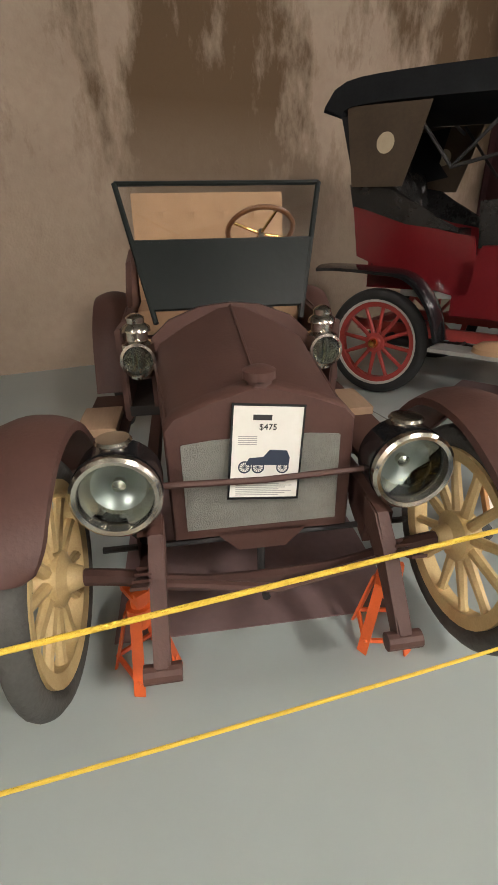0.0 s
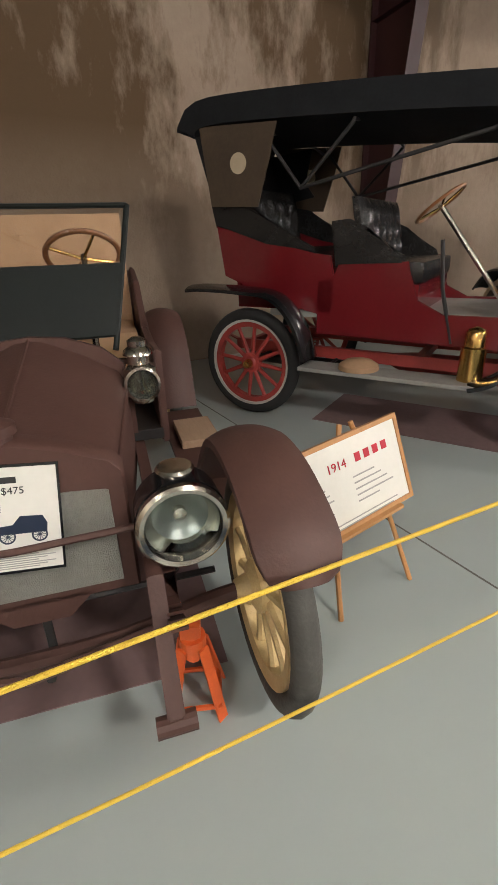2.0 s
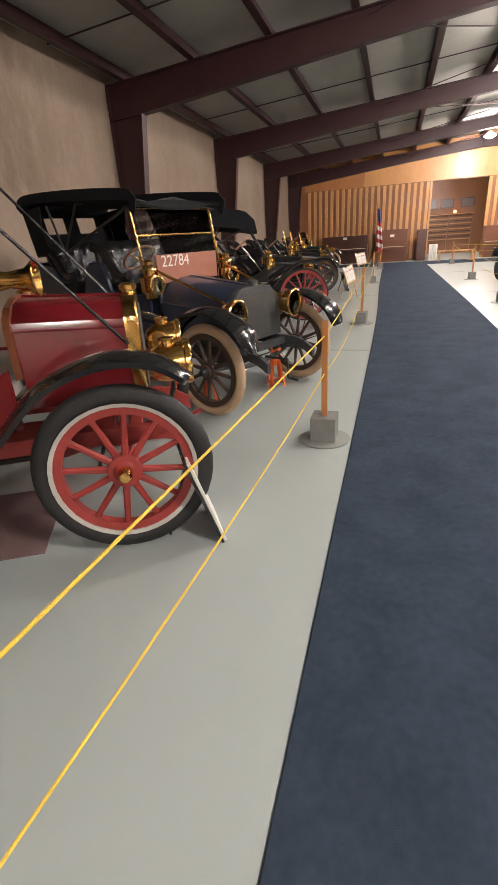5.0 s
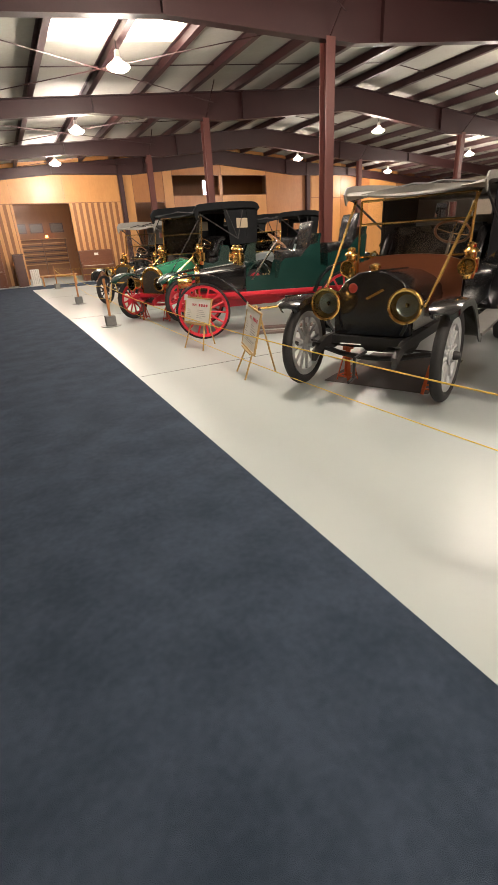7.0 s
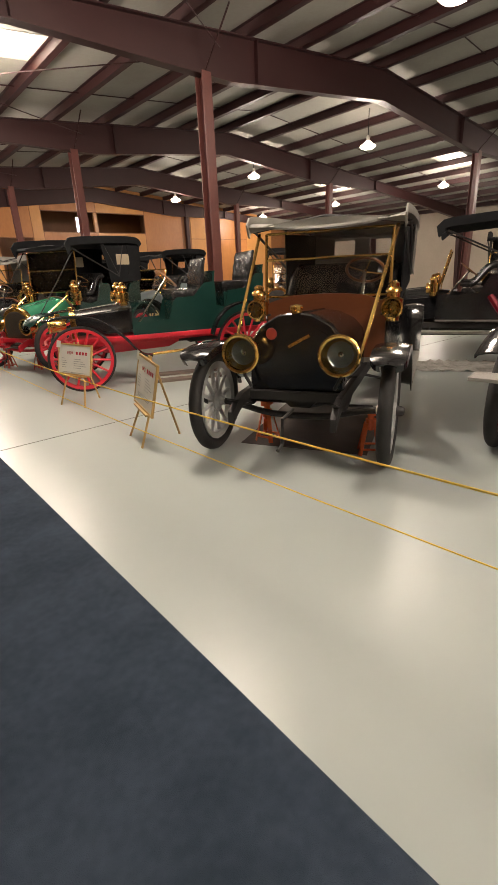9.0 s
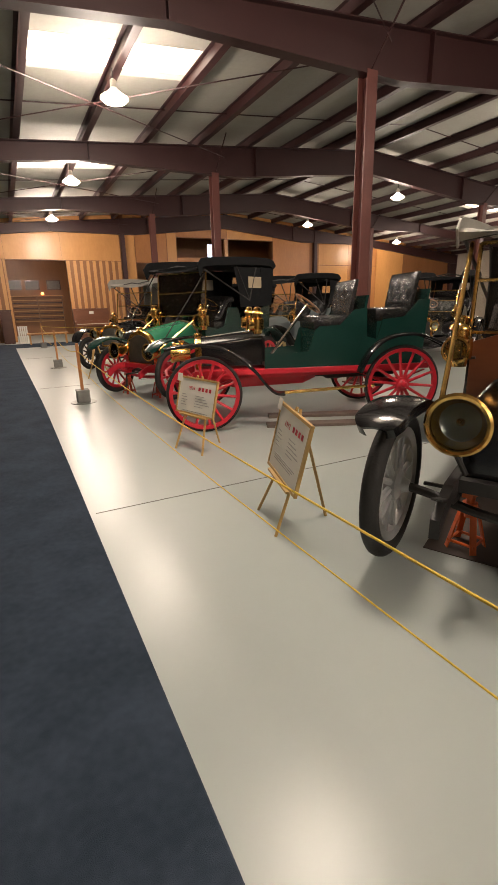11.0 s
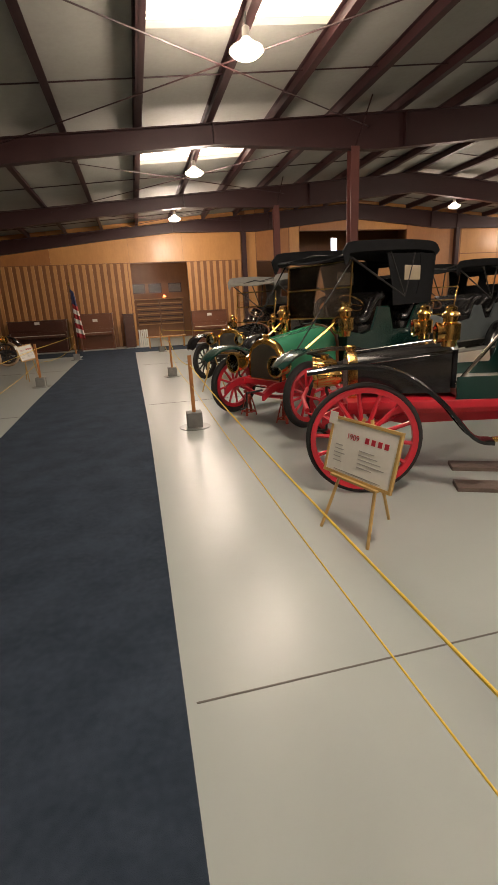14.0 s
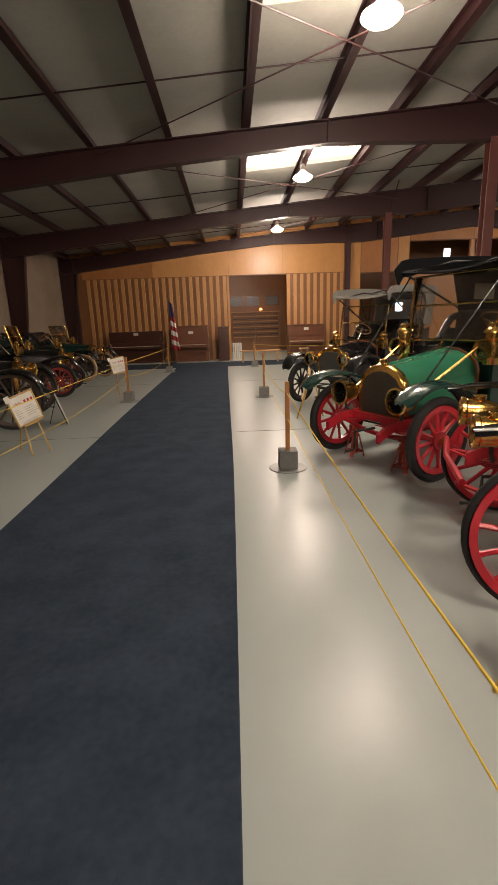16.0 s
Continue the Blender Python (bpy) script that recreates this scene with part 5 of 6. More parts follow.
buggy = vehicle(-1.56, 9.15, 18, "black high-wheel motor buggy with red wheels and a lowered top", dict(
    body=M_BLACK, spoke=M_WHEELRED, R=0.47, Rr=0.50, tw=0.045, track=1.40, wb=1.95, nsp=14, felloe=0.04, hub=M_DARK, bw=0.96, zf=0.62, floor=0.74, frame=M_DARK,
    xr=0.05, xd=-0.62, w0=0.25, w1=0.34, zb=0.72, zs0=0.98, zt0=1.12, zs1=1.02, zt1=1.16, style="box", shell=M_BLACK, dash=M_BLACK,
    sides=([(-0.64, 0.72), (-0.64, 1.0), (-0.9, 0.82), (-1.2, 0.84), (-1.36, 1.20), (-1.8, 1.34), (-1.95, 0.72)],), backs=((-1.8, 0.74, 0.9, 0.6),), seats=((-1.68, 1.05, 0.44),),
    ff=[(0.46, 0.90), (0.20, 1.02), (-0.1, 1.02), (-0.5, 0.74), (-0.7, 0.56)], rf=[(-1.45, 0.6), (-1.6, 0.92), (-1.9, 1.08), (-2.3, 1.0)], fw=0.22, hl=(0.2, 0.36, 0.95, 0.10, 0.14), cl=(-0.6, 0.5, 1.05, 1.1),
    ws=(-0.66, 1.16, 1.62, 0.84, 0.25, M_DARK, 1.4), steering=(-1.1, 0.2, 1.38), top=(-1.10, 1.66, -2.15, 1.70, 1.25, 1.05, M_CLOTH, 0.30)))

def plain_far_car(x, y, turn, label, body, spoke, tyre=M_TYRE, R=0.40, top=False, **more):
    s = dict(body=body, spoke=spoke, tyre=tyre, R=R, track=1.40, wb=2.4, bw=1.04,
             xr=0.04, xd=-0.88, w0=0.27, w1=0.36, zb=0.60, zs0=0.88, zt0=1.02, zs1=0.94, zt1=1.10, style="box",
             sides=([(-0.9, 0.6), (-0.9, 1.02), (-1.2, 0.96), (-1.5, 1.0), (-1.62, 1.26), (-1.85, 1.22), (-2.0, 0.98), (-2.2, 0.98), (-2.35, 1.26), (-2.68, 1.30), (-2.62, 0.6)],),
             backs=((-1.76, 0.62, 1.0, 0.62), (-2.55, 0.62, 1.0, 0.66)), seats=((-1.70, 0.92, 0.42), (-2.48, 0.92, 0.44)),
             ff=[(0.46, 0.66), (0.30, 0.86), (0.02, 0.92), (-0.26, 0.84), (-0.52, 0.58), (-0.70, 0.44)], rf=[(-1.9, 0.46), (-2.05, 0.76), (-2.3, 0.92), (-2.65, 0.88), (-2.9, 0.66)],
             board=(-0.68, -1.92, 0.42), hl=(0.18, 0.36, 0.84, 0.105, 0.15), cl=(-0.84, 0.52, 1.08, 1.1), ws=(-0.92, 1.12, 1.62, 0.98, 0.12, M_BRASS, 1.38), steering=(-1.34, -0.24, 1.32))
    if top:
        s["top"] = (-0.95, 1.94, -2.72, 1.98, 1.34, 1.18, more.pop("cloth", M_CLOTH), 0.12)
    s.update(more)
    return vehicle(x, y, turn, label, s)


plain_far_car(-1.75, 13.55, 12, "black early car with large dark wheels beside the rope line", M_BLACK, M_OAKDARK, R=0.46, tw=0.06, track=1.36, steer=14)
plain_far_car(-2.25, 17.0, 10, "black early car with small red front wheels", M_BLACK, M_WHEELRED, R=0.38)
plain_far_car(-2.4, 20.0, -8, "dark green early car with a tan-tyred front wheel", M_GREEN, M_OAKDARK, M_TANTYRE, 0.40)

# ---- cars across the aisle ----
black = vehicle(3.62, 4.01, 207.6, "black touring car with a pale grey top and polished brass lamps", dict(
    body=M_BLACK, hood=M_BLACK, spoke=M_SILVER, R=0.41, tw=0.10, track=1.38, wb=2.9, hub=M_DARK, bw=1.12, frame=M_DARK,
    xr=0.02, xd=-0.95, w0=0.35, w1=0.37, zb=0.56, zs0=0.80, zt0=1.09, zs1=0.80, zt1=1.05, style="barrel", shell=M_BLACK, core=M_BLACK, dash=M_DASH, dw=0.54, dzs=1.08, dz=1.18, dstyle="box", cap=M_BRASS,
    sides=([(-0.97, 0.58), (-0.97, 1.10), (-1.4, 1.04), (-1.8, 1.06), (-2.0, 1.20), (-2.5, 1.10), (-2.9, 1.14), (-3.3, 1.28), (-3.25, 0.58)],), backs=((-1.98, 0.62, 1.04, 0.6), (-3.15, 0.62, 1.06, 0.64)), seats=((-1.9, 0.90, 0.42), (-3.05, 0.92, 0.42)),
    ff=[(0.36, 0.80), (0.28, 0.85), (0.08, 0.875), (-0.22, 0.84), (-0.50, 0.66), (-0.72, 0.46), (-0.84, 0.42)], rf=[(-2.35, 0.46), (-2.5, 0.76), (-2.8, 0.92), (-3.15, 0.88), (-3.4, 0.66)], fw=0.235, fcrown=0.015, flip=0.06,
    board=(-0.82, -2.4, 0.42), hl=(0.20, 0.36, 0.83, 0.135, 0.15), chim=False, cl=(-0.88, 0.60, 1.06, 1.1), steering=(-1.45, 0.28, 1.36),
    ws=(-0.98, 1.16, 1.70, 1.12, 0.04, M_BRASS, 1.48), stays=(-0.95, 1.70, 0.06, 0.80, 0.60), top=(-0.90, 1.78, -3.15, 1.84, 1.28, 1.34, M_GREYTOP, 0.07, True)))
black.matrix_basis = black.matrix_basis @ Matrix.Scale(1.03, 4)
part("badge", lathe([(0.0, 0.0), (0.0, 0.045), (0.01, 0.04), (0.012, 0.0)], "x", 18, pose(0.022, -0.18, 0.95)), M_WHEELRED, black, "round dull red badge")
part("script_badge", box(0.0, 0.008, -0.09, 0.09, -0.012, 0.012, 0.002, pose(0.026, 0.03, 0.90, 28, 0, 0)), M_BRASS, black, "slanted brass script badge")
# side panels added to block the view through and keep the cab dark
for sd in (-1, 1):
    part("side_curtain", prism([(-1.75, 1.08), (-1.75, 1.74), (-3.10, 1.80), (-3.10, 1.20)], sd * 0.60 - 0.006, sd * 0.60 + 0.006), M_CLOTH, black, "dark side curtain added to shade the cab")
# dark sheet added across the cab, standing in for the shade inside
part("cab_shade_sheet", loft([[(-2.6, -0.58, z), (-2.6, 0.58, z), (-2.62, 0.58, z), (-2.62, -0.58, z)] for z in (0.95, 1.42)]), M_LEATHER, black)
tagged(part("drip_mat", box(-0.7, 0.7, -0.55, 0.55, 0.001, 0.006, 0.002, pose(4.35, 4.38, 0, 0, 0, 27)), M_DRIPDARK), "dark brown oil-stained mat lying under the car", "mat")
jack_stand(3.70, 4.44, 0.36, M_ORANGE, 15)
jack_stand(4.05, 3.60, 0.36, M_ORANGE, 40)

fuller = vehicle(3.61, 8.33, 159.5, "dark green high-wheel motor buggy with bright red wheels and frame", dict(
    body=M_GREEN, hood=M_BLACK, fender=M_BLACK, spoke=M_BRIGHTRED, frame=M_BRIGHTRED, R=0.435, Rr=0.46, tw=0.042, track=1.42, wb=2.34, nsp=14, felloe=0.034, hub=M_BRIGHTRED, bw=0.86, zf=0.60, floor=0.74, nose=0.30,
    xr=0.08, xd=-0.72, w0=0.27, w1=0.32, zb=0.70, zs0=0.94, zt0=1.02, zs1=1.02, zt1=1.10, style="box", shell=M_BRASS, dash=M_BLACK, floorm=M_STEP,
    sides=([(-0.74, 0.66), (-0.74, 0.84), (-1.28, 0.84), (-1.34, 1.08), (-1.40, 1.14), (-1.66, 1.14), (-1.82, 1.32), (-1.98, 1.34), (-1.98, 1.0), (-2.12, 0.96), (-2.18, 1.20), (-2.46, 1.22), (-2.62, 1.42), (-2.76, 1.42), (-2.7, 0.66)],),
    backs=((-1.90, 0.8, 0.80, 0.68), (-2.66, 0.8, 0.80, 0.74)), seats=((-1.80, 1.10, 0.44), (-2.56, 1.18, 0.44)), arms=False,
    ff=[(0.42, 0.96), (0.10, 1.00), (-0.25, 0.94), (-0.55, 0.72), (-0.78, 0.46), (-0.92, 0.42)], rf=[(-1.8, 0.62), (-1.92, 0.86), (-2.15, 1.02), (-2.5, 1.04), (-2.85, 0.90)], fw=0.16, fcrown=0.012, board=None,
    hl=(0.34, 0.30, 0.86, 0.095, 0.20), cl=(-0.66, 0.40, 1.18, 1.05), steering=(-1.32, 0.18, 1.40)))
part("side_sill", box(-2.8, 0.1, -0.45, 0.45, 0.60, 0.665, 0.008), M_BRIGHTRED, fuller, "bright red body sill")
part("step_rail", tube([(-0.92, 0.71, 0.42), (-2.0, 0.71, 0.46)], 0.02, 6), M_BRASS, fuller)
part("cross_bumper", tube([(0.42, -0.5, 0.62), (0.46, 0, 0.62), (0.42, 0.5, 0.62)], 0.02, 7), M_BRIGHTRED, fuller, "", True)

green = vehicle(3.36, 10.33, 207, "dark green touring car with a brass radiator and black top", dict(
    body=M_GREEN, hood=M_HOODGREEN, fender=M_GREEN, spoke=M_BRIGHTRED, frame=M_BRIGHTRED, R=0.40, tw=0.085, track=1.40, wb=2.6, hub=M_BRASS, bw=1.10,
    xr=0.04, xd=-0.92, w0=0.30, w1=0.38, zb=0.56, zs0=0.80, zt0=1.04, zs1=0.92, zt1=1.16, style="barrel", shell=M_BRASS, core=M_CORED, dash=M_DASH,
    sides=([(-0.94, 0.6), (-0.94, 1.08), (-1.3, 1.0), (-1.5, 1.05), (-1.62, 1.36), (-1.9, 1.34), (-2.0, 1.02), (-2.4, 1.02), (-2.6, 1.34), (-2.95, 1.38), (-2.9, 0.6)],), backs=((-1.78, 0.62, 1.06, 0.74), (-2.82, 0.62, 1.06, 0.78)), seats=((-1.7, 0.98, 0.46), (-2.72, 0.98, 0.46)),
    ff=[(0.50, 0.78), (0.30, 0.90), (0.02, 0.92), (-0.3, 0.82), (-0.56, 0.56), (-0.74, 0.44)], rf=[(-2.05, 0.46), (-2.2, 0.76), (-2.5, 0.94), (-2.85, 0.90), (-3.1, 0.66)],
    board=(-0.72, -2.1, 0.42), hl=(0.22, 0.40, 0.74, 0.125, 0.20), chim=False, cl=(-0.88, 0.56, 1.16, 1.45), steering=(-1.4, 0.26, 1.42), steerm=M_BRASS,
    ws=(-0.96, 1.24, 1.94, 1.12, 0.06, M_BRASS, 1.62), stays=(-0.96, 1.30, 0.20, 0.66, 0.52), strap=(-1.0, 1.98, 0.16, 0.70, 0.60), top=(-0.90, 2.02, -2.95, 2.10, 1.46, 1.26, M_CLOTH, 0.13)))
for sd in (-1, 1):
    cu = part("side_curtain", prism([(-1.72, 2.04), (-1.86, 1.62), (-1.90, 1.36), (-2.92, 1.38), (-3.0, 2.08)], sd * 0.60 - 0.006, sd * 0.60 + 0.006), M_CLOTH, green, "black cloth side curtain")
    part("curtain_window", box(-0.21, 0.21, -0.011, 0.011, -0.10, 0.10, 0.01, pose(-2.36, sd * 0.60, 1.80)), M_WINDOWPALE, cu, "clear curtain window")
jack_stand(3.18, 10.70, 0.34, M_RUSTRED, 15)
jack_stand(3.50, 10.06, 0.34, M_RUSTRED, 40)

plain_far_car(3.60, 13.9, 222, "black early touring car with a worn grey top and brass lamps", M_BLACK, M_DARK, top=True, cloth=M_GREYTOP, R=0.38, tw=0.075, dash=M_DASH, ws=(-0.92, 1.12, 1.74, 0.98, 0.12, M_BRASS, 1.44))

maroon = vehicle(7.47, 2.68, 10, "cherry red early truck seen from behind with a tall folded hood", dict(
    body=M_CHERRY, spoke=M_CHERRY, R=0.42, tw=0.10, track=1.42, wb=2.5, bw=1.16, frame=M_DARK,
    xr=0.04, xd=-0.88, w0=0.3, w1=0.4, zb=0.6, zs0=0.9, zt0=1.05, zs1=0.95, zt1=1.12, style="box", dash=M_DASH,
    sides=([(-0.9, 0.62), (-0.9, 1.1), (-1.3, 1.0), (-1.5, 1.2), (-2.0, 1.2), (-2.4, 1.08), (-3.1, 1.06), (-3.1, 0.70)],), backs=((-3.06, 0.70, 1.16, 0.36), (-2.0, 0.7, 1.06, 0.7)), seats=((-1.9, 1.0, 0.44),), arms=False,
    ff=[(0.46, 0.66), (0.30, 0.86), (0.02, 0.92), (-0.26, 0.84), (-0.52, 0.58), (-0.70, 0.44)], rf=[(-2.0, 0.5), (-2.15, 0.78), (-2.45, 0.94), (-2.8, 0.9), (-3.05, 0.82)],
    board=(-0.72, -2.0, 0.42), hl=(0.2, 0.4, 0.85, 0.11, 0.15), steering=(-1.4, 0.25, 1.4)))
part("tail_hood", loft([[(-3.10 + a, -0.60, 1.09 + b), (-3.10 + a, 0.60, 1.09 + b), (-3.06 + a, 0.60, 1.09 + b), (-3.06 + a, -0.60, 1.09 + b)] for a, b in ((0, 0), (-0.05, 0.14), (-0.06, 0.30), (0.0, 0.44), (0.10, 0.50))]), M_CHERRY, maroon, "cherry red hood panel", True)
bm = bmesh.new()
for k in range(6):
    add_box(bm, -3.02, -2.4, -0.58 + 0.2 * k, -0.44 + 0.2 * k, 1.555, 1.585, 0.01)
part("hood_padding", bm, M_GREYTOP, maroon, "pale padded top edge")
part("tail_rail", tube([(-3.16, 0.60, 1.02), (-3.18, 0.68, 1.12), (-3.16, 0.76, 1.22)], 0.022, 8), M_CHERRY, maroon, "", True)
part("tail_ledge", box(-3.18, -3.06, -0.6, 0.6, 1.03, 1.07, 0.008), M_CHERRY, maroon)
part("tail_step", box(-3.30, -3.08, 0.34, 0.80, 0.69, 0.715, 0.006), M_STEP, maroon, "pale worn step plate")
part("tail_pipe", tube([(-2.6, 0.28, 0.46), (-3.35, 0.36, 0.44)], 0.035, 12), M_RUSTPIPE, maroon, "rusty tail pipe", True)

plain_far_car(8.3, 6.35, 115, "long black limousine with a raised black top", M_BLACK, M_BLACK, top=True, R=0.42, wb=3.1)
plain_far_car(6.6, 12.6, 200, "grey-blue early car with pale wooden wheels and black top", M_GREYBLUE, M_CREAM, top=True, hub=M_DARK)
plain_far_car(10.2, 10.9, 205, "black early car with a long raised top", M_BLACK, M_OAKDARK, top=True, wb=2.9)
plain_far_car(11.8, 5.6, 200, "black early car with a raised black top", M_BLACK, M_OAKDARK, top=True)
plain_far_car(7.2, 16.9, 200, "dark early car with a raised black top", M_BLACK, M_OAKDARK, top=True)

# ---- placards ----
easel_sign(-1.083, -0.50, 93, "1914", -5, 0.55, 0.355, 0.345, M_FRAMEWOOD, 19)
easel_sign(3.005, 7.08, -69, "1909", 2, 0.53, 0.35, 0.37, M_GILT, 13)
easel_sign(2.93, 5.28, -103, "1912", 4, 0.54, 0.44, 0.31, M_GILT)
easel_sign(-0.70, 11.4, 62, "1910", -12, 0.36, 0.36, 0.40, M_GILT)
easel_sign(-0.78, 16.5, 40, "1911", -8, 0.36, 0.34, 0.50, M_GILT)
easel_sign(2.95, 13.0, -100, "1913", 6, 0.50, 0.40, 0.34, M_GILT)
floor_sign(-0.63, 1.725, 122)
floor_sign(-0.95, 13.3, 112)
floor_sign(-0.95, 7.75, 112)

# sales card on the brown roadster's radiator
cd = empty("price_card", metz.matrix_basis @ pose(-0.062, -0.006, 0.607, -6, -8, 2) @ Matrix.Scale(1.04, 4), "white price card with a car picture propped on the radiator", "card")
part("card", box(0, 0.008, -0.105, 0.105, 0, 0.285, 0.001), M_WHITE, cd)
bm = bmesh.new()
for a, b, c, d in ((-0.108, 0.108, -0.003, 0.004), (-0.108, 0.108, 0.281, 0.288), (-0.108, -0.102, 0.004, 0.281), (0.102, 0.108, 0.004, 0.281)):
    add_box(bm, -0.001, 0.0095, a, b, c, d)
part("card_frame", bm, M_BLACK, cd)
writing("$475", 0.026, pose(0.0092, 0.0, 0.212, 90, 0, 90), M_INK, cd)
bm = bmesh.new()
add_box(bm, 0.008, 0.0094, -0.045, 0.010, 0.240, 0.256)
part("name_bar", bm, M_INK, cd)
bm = bmesh.new()
for k in range(9):
    add_box(bm, 0.008, 0.0092, -0.085, 0.085 - 0.02 * (k % 3), 0.058 - 0.006 * k, 0.0605 - 0.006 * k)
for k in range(5):
    add_box(bm, 0.008, 0.0092, -0.085, -0.03, 0.190 - 0.006 * k, 0.1925 - 0.006 * k)
tagged(part("small_print", bm, M_GREYINK, cd), kind="stuff")
bm = bmesh.new()
for yy in (-0.062, -0.022, 0.052):
    add_lathe(bm, [(0.008, 0.015), (0.0094, 0.015), (0.0094, 0.019), (0.008, 0.019)], "x", 20, pose(0, yy, 0.098), True)
    for k in range(6):
        a = math.pi * k / 6
        add_tube(bm, [(0.0088, yy - 0.016 * math.cos(a), 0.098 - 0.016 * math.sin(a)), (0.0088, yy + 0.016 * math.cos(a), 0.098 + 0.016 * math.sin(a))], 0.0008, 4)
add_loft(bm, [[(xx, -0.06, 0.105), (xx, 0.07, 0.105), (xx, 0.072, 0.128), (xx, 0.062, 0.15), (xx, 0.01, 0.152), (xx, -0.008, 0.130), (xx, -0.05, 0.126)] for xx in (0.008, 0.0093)])
part("car_picture", bm, M_NAVY, cd, "printed picture of an old car")

# ---- along the end wall ----
upright_piano(0.09, 25.95, 0, M_WOODRED, "reddish-brown upright piano against the batten wall", 1.45, 1.50)
upright_piano(-2.25, 25.95, 0, M_WOODDARK, "long dark upright piano against the batten wall", 2.3, 1.33)
upright_piano(5.07, 25.95, 0, M_WOODRED, "mahogany upright piano beside the opening", 1.6, 1.40)
cab = empty("narrow_cabinet", pose(1.49, 25.75, 0), "tall narrow dark wooden cabinet beside the opening", "cabinet")
part("body", box(-0.22, 0.22, -0.2, 0.25, 0.0, 1.38, 0.01), M_WOODDARK, cab)
part("top", box(-0.25, 0.25, -0.23, 0.27, 1.38, 1.42, 0.006), M_WOODDARK, cab)
part("door", box(-0.18, 0.18, -0.215, -0.202, 0.08, 1.30, 0.004), M_WOODDARK, cab)
rd = empty("radiator_heater", pose(2.05, 25.6, 0), "white finned heater standing by the opening", "heater")
for k in range(5):
    part("fin", box(-0.03, 0.03, -0.16, 0.16, 0.05, 0.72, 0.02), M_WHITE, rd, "", True, pose(-0.16 + 0.08 * k, 0, 0))
part("base", box(-0.2, 0.2, -0.17, 0.17, 0.0, 0.05, 0.006), M_WHITE, rd)

fl = empty("flag_on_pole", pose(-0.66, 25.1, 0), "striped flag hanging from a dark pole in a round base", "flag")
part("pole", tube([(0, 0, 0.04), (0, 0, 2.62)], 0.014, 8), M_WOODDARK, fl)
part("finial", lathe([(2.62, 0.0), (2.62, 0.02), (2.68, 0.03), (2.76, 0.0)], "z", 12), M_BRASS, fl)
part("base", lathe([(0.0, 0.0), (0.0, 0.17), (0.03, 0.16), (0.05, 0.03), (0.05, 0.0)], "z", 24), M_DARK, fl)


def fold(t, z):
    """The hanging cloth: narrow folds that widen towards the foot."""
    w = 0.10 + 0.20 * (2.5 - z) / 1.7
    return (w * t + 0.02, 0.05 * math.sin(t * 11 + z * 1.5) * (0.4 + t), z)


for name, a, b, material in [("canton", 0, 3, M_FLAGBLUE)] + [("stripe", 3 + k, 4 + k, (M_FLAGRED, M_WHITE)[k % 2]) for k in range(7)]:
    z0s, z1s = 2.5 - a * 0.19, 2.5 - b * 0.19
    rings = []
    for z in (z0s, (z0s + z1s) / 2, z1s):
        front = [fold(i / 12, z - 0.12 * i / 12) for i in range(13)]
        rings.append(front + [(p[0], p[1] + 0.006, p[2]) for p in front[::-1]])
    part(name, loft(rings), material, fl, "", True)

# gun-rack style shelf, pictures and bench seen through the opening
for xp in (2.35, 3.25, 4.35):
    pf = empty("framed_picture", pose(xp - 0.2, 31.96, 2.45), "small dark framed picture on a brown wall", "picture", "wall pictures")
    bm = bmesh.new()
    for a, b, c, d in ((-0.36, 0.36, 0, 0.05), (-0.36, 0.36, 0.45, 0.50), (-0.36, -0.31, 0.05, 0.45), (0.31, 0.36, 0.05, 0.45)):
        add_box(bm, a, b, -0.03, 0.03, c, d, 0.004)
    part("frame", bm, M_WOODDARK, pf)
    part("picture", box(-0.31, 0.31, 0.0, 0.02, 0.05, 0.45), M_PICTURE, pf)
rk = empty("wall_rack", pose(3.2, 31.7, 0), "wooden wall rack with stacked dark rails", "rack")
for xx in (-1.3, 0.0, 1.3):
    part("upright", box(xx - 0.03, xx + 0.03, 0, 0.25, 0.0, 2.1, 0.004), M_BOARD, rk)
for k in range(9):
    part("rail", box(-1.25, 1.25, 0.02, 0.10, 0.75 + 0.14 * k, 0.80 + 0.14 * k, 0.004), M_WOODDARK if k % 2 else M_BATTEN, rk)
part("shelf", box(-1.35, 1.35, -0.05, 0.25, 2.1, 2.14, 0.004), M_BATTEN, rk)
sl = empty("small_lamp", pose(3.5, 31.80, 2.14), "small lit orange lamp on the rack shelf", "lamp")
part("shade", lathe([(0.06, 0.09), (0.18, 0.05), (0.18, 0.045), (0.06, 0.085)], "z", 16, None, True), M_EMBER, sl, "glowing orange shade", True)
part("stem", lathe([(0.0, 0.06), (0.01, 0.06), (0.02, 0.012), (0.12, 0.012), (0.12, 0.0)], "z", 12), M_BRASS, sl)
bn = empty("rail_bench", pose(2.95, 24.2, 0.010), "low pale wooden bench rail before the opening", "bench")
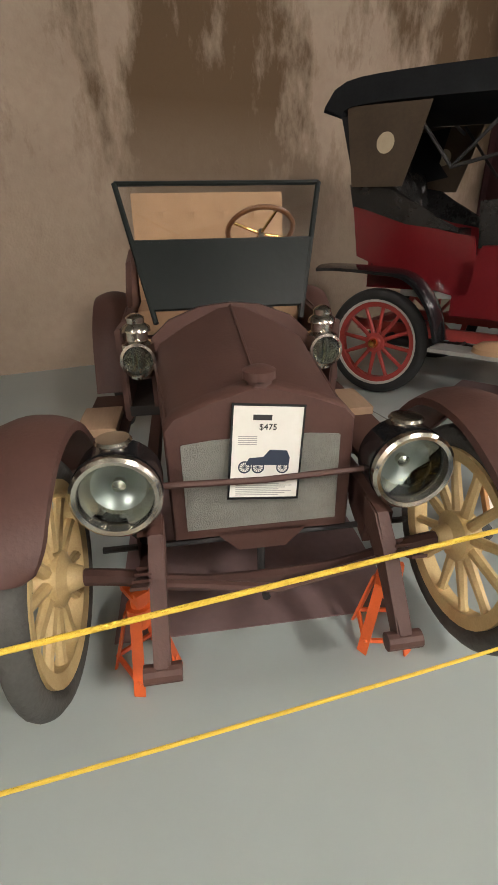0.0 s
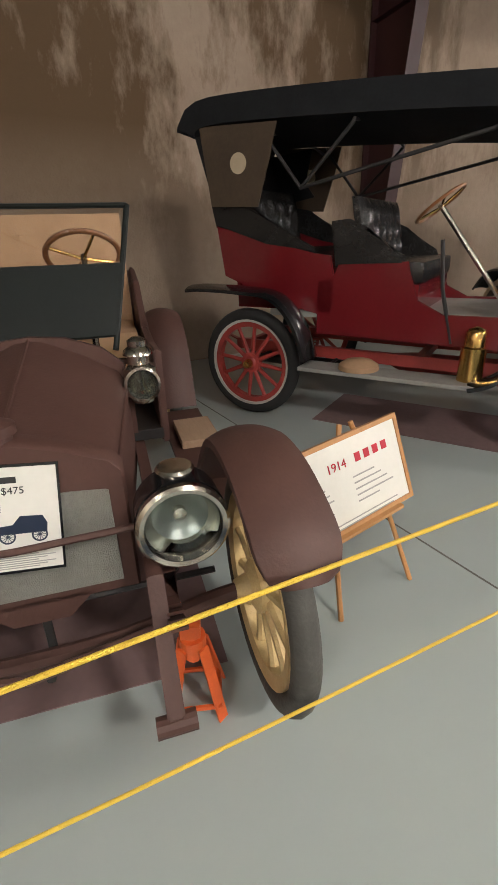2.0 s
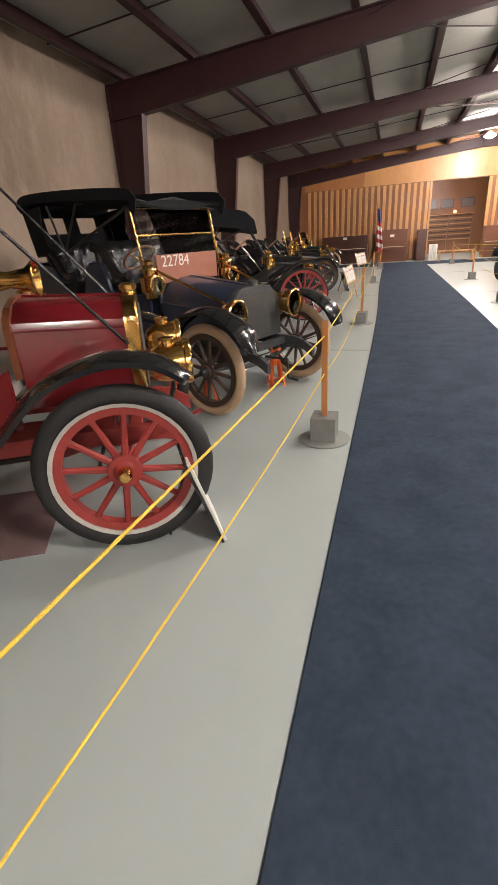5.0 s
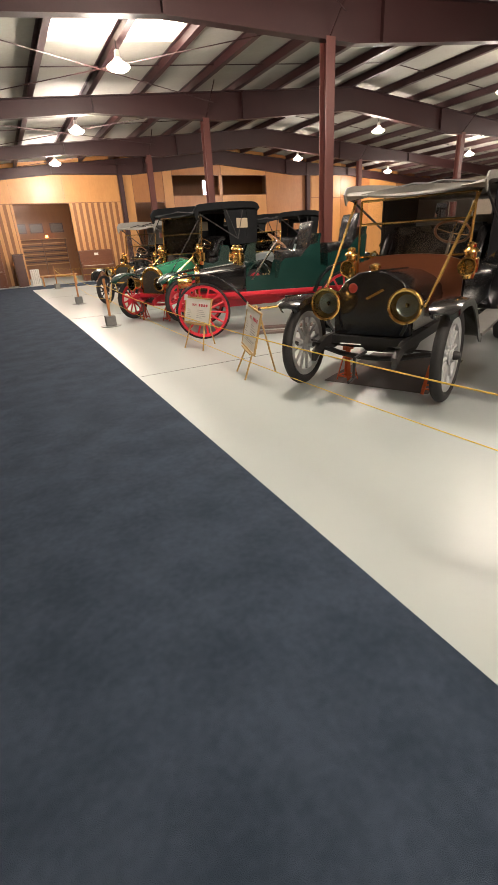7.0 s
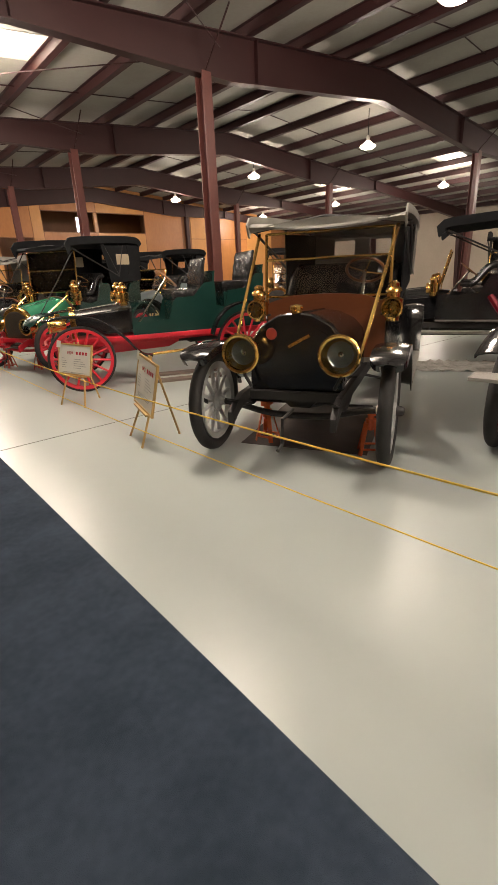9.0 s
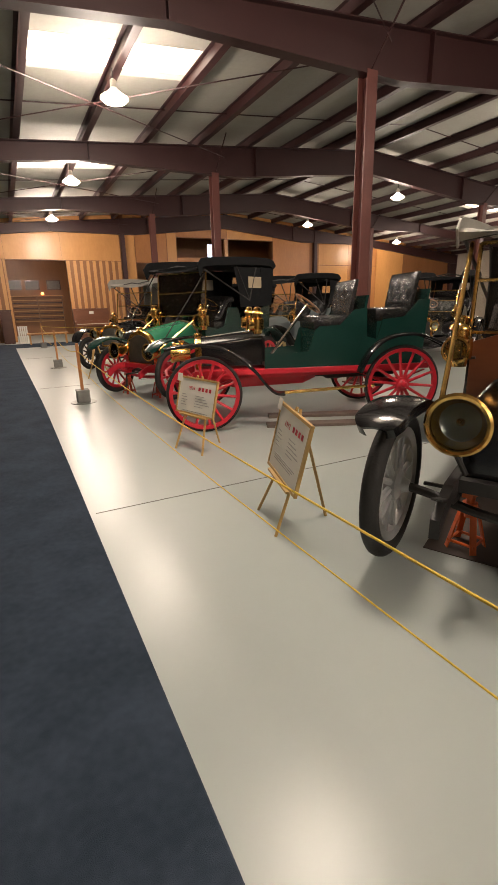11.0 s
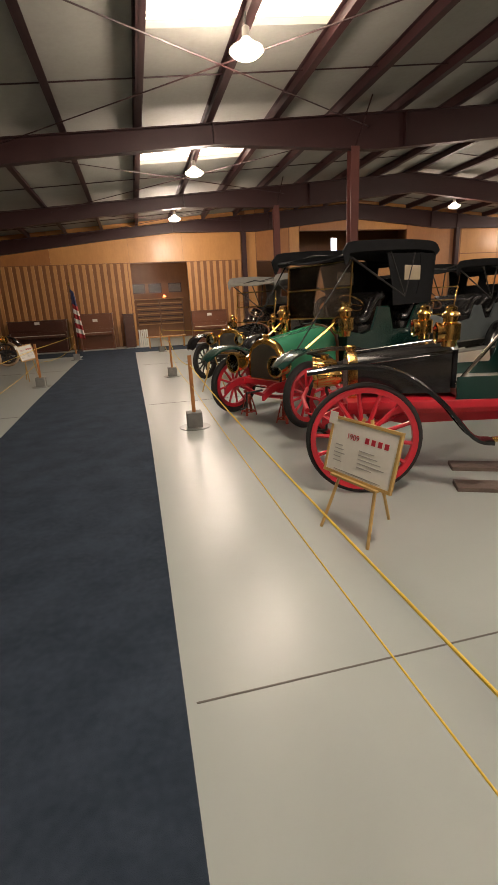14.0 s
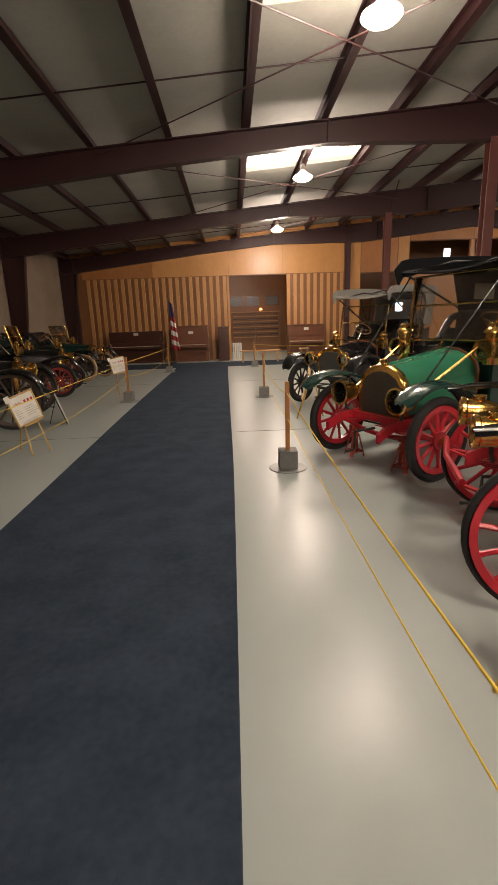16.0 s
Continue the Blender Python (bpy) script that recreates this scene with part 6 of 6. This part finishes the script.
part("seat", box(-0.8, 0.8, -0.16, 0.16, 0.42, 0.46, 0.005), M_BATTEN, bn)
for sx in (-0.7, 0.7):
    part("leg", box(sx - 0.03, sx + 0.03, -0.14, 0.14, 0.0, 0.42, 0.004), M_BATTEN, bn)
st = empty("wooden_stool", pose(4.65, 23.8, 0.010), "small pale wooden stool", "stool")
part("seat", box(-0.18, 0.18, -0.18, 0.18, 0.46, 0.50, 0.01), M_PALEBOARD, st)
for sx in (-1, 1):
    for sy in (-1, 1):
        part("leg", tube([(sx * 0.16, sy * 0.16, 0), (sx * 0.12, sy * 0.12, 0.46)], 0.018, 6), M_PALEBOARD, st)
# bright window seen through the doorway and the hatch
wd = structure("window_1", box(13.6, 13.95, 31.97, 31.995, 4.2, 5.1, 0.0), M_DAY, "narrow bright daylit window in the back room", "window")
wd2 = structure("window_2", box(9.12, 9.42, YE - 0.03, YE - 0.019, 1.3, 2.35, 0.0), M_DAY, "narrow bright daylit window in the end wall", "window")
structure("hatch_divider", box(12.3, 12.5, YE + 0.02, YE + 0.14, 3.77, 4.69), M_PLY, "plywood upright in the hatch", "trim")

# crumpled clear sheet and long timbers on the floor across the aisle
bm = bmesh.new()
gx, gy = 40, 10
vs = [[bm.verts.new((i / gx * 2.6, j / gy * 0.8, 0.004 + 0.05 * abs(noise.noise(Vector((i * 0.5, j * 0.5, 2.0)))))) for i in range(gx + 1)] for j in range(gy + 1)]
for j in range(gy):
    for i in range(gx):
        bm.faces.new((vs[j][i], vs[j][i + 1], vs[j + 1][i + 1], vs[j + 1][i]))
cs = tagged(part("crumpled_sheet", bm, M_PLASTIC, None, "", True, pose(6.6, 5.6, 0, 0, 0, -55)), "crumpled shiny clear plastic sheet on the floor", "sheet")
for k, (a, b, c) in enumerate(((4.35, 6.95, 0.0), (4.6, 7.35, 0.0))):
    tagged(part("floor_timber", box(-1.3, 1.3, -0.09, 0.09, 0.0, 0.035, 0.006, pose(a + 0.9, b, 0, 0, 0, -25)), M_LEAFGREY), "long stained timber lying on the floor", "timber", "floor timbers")
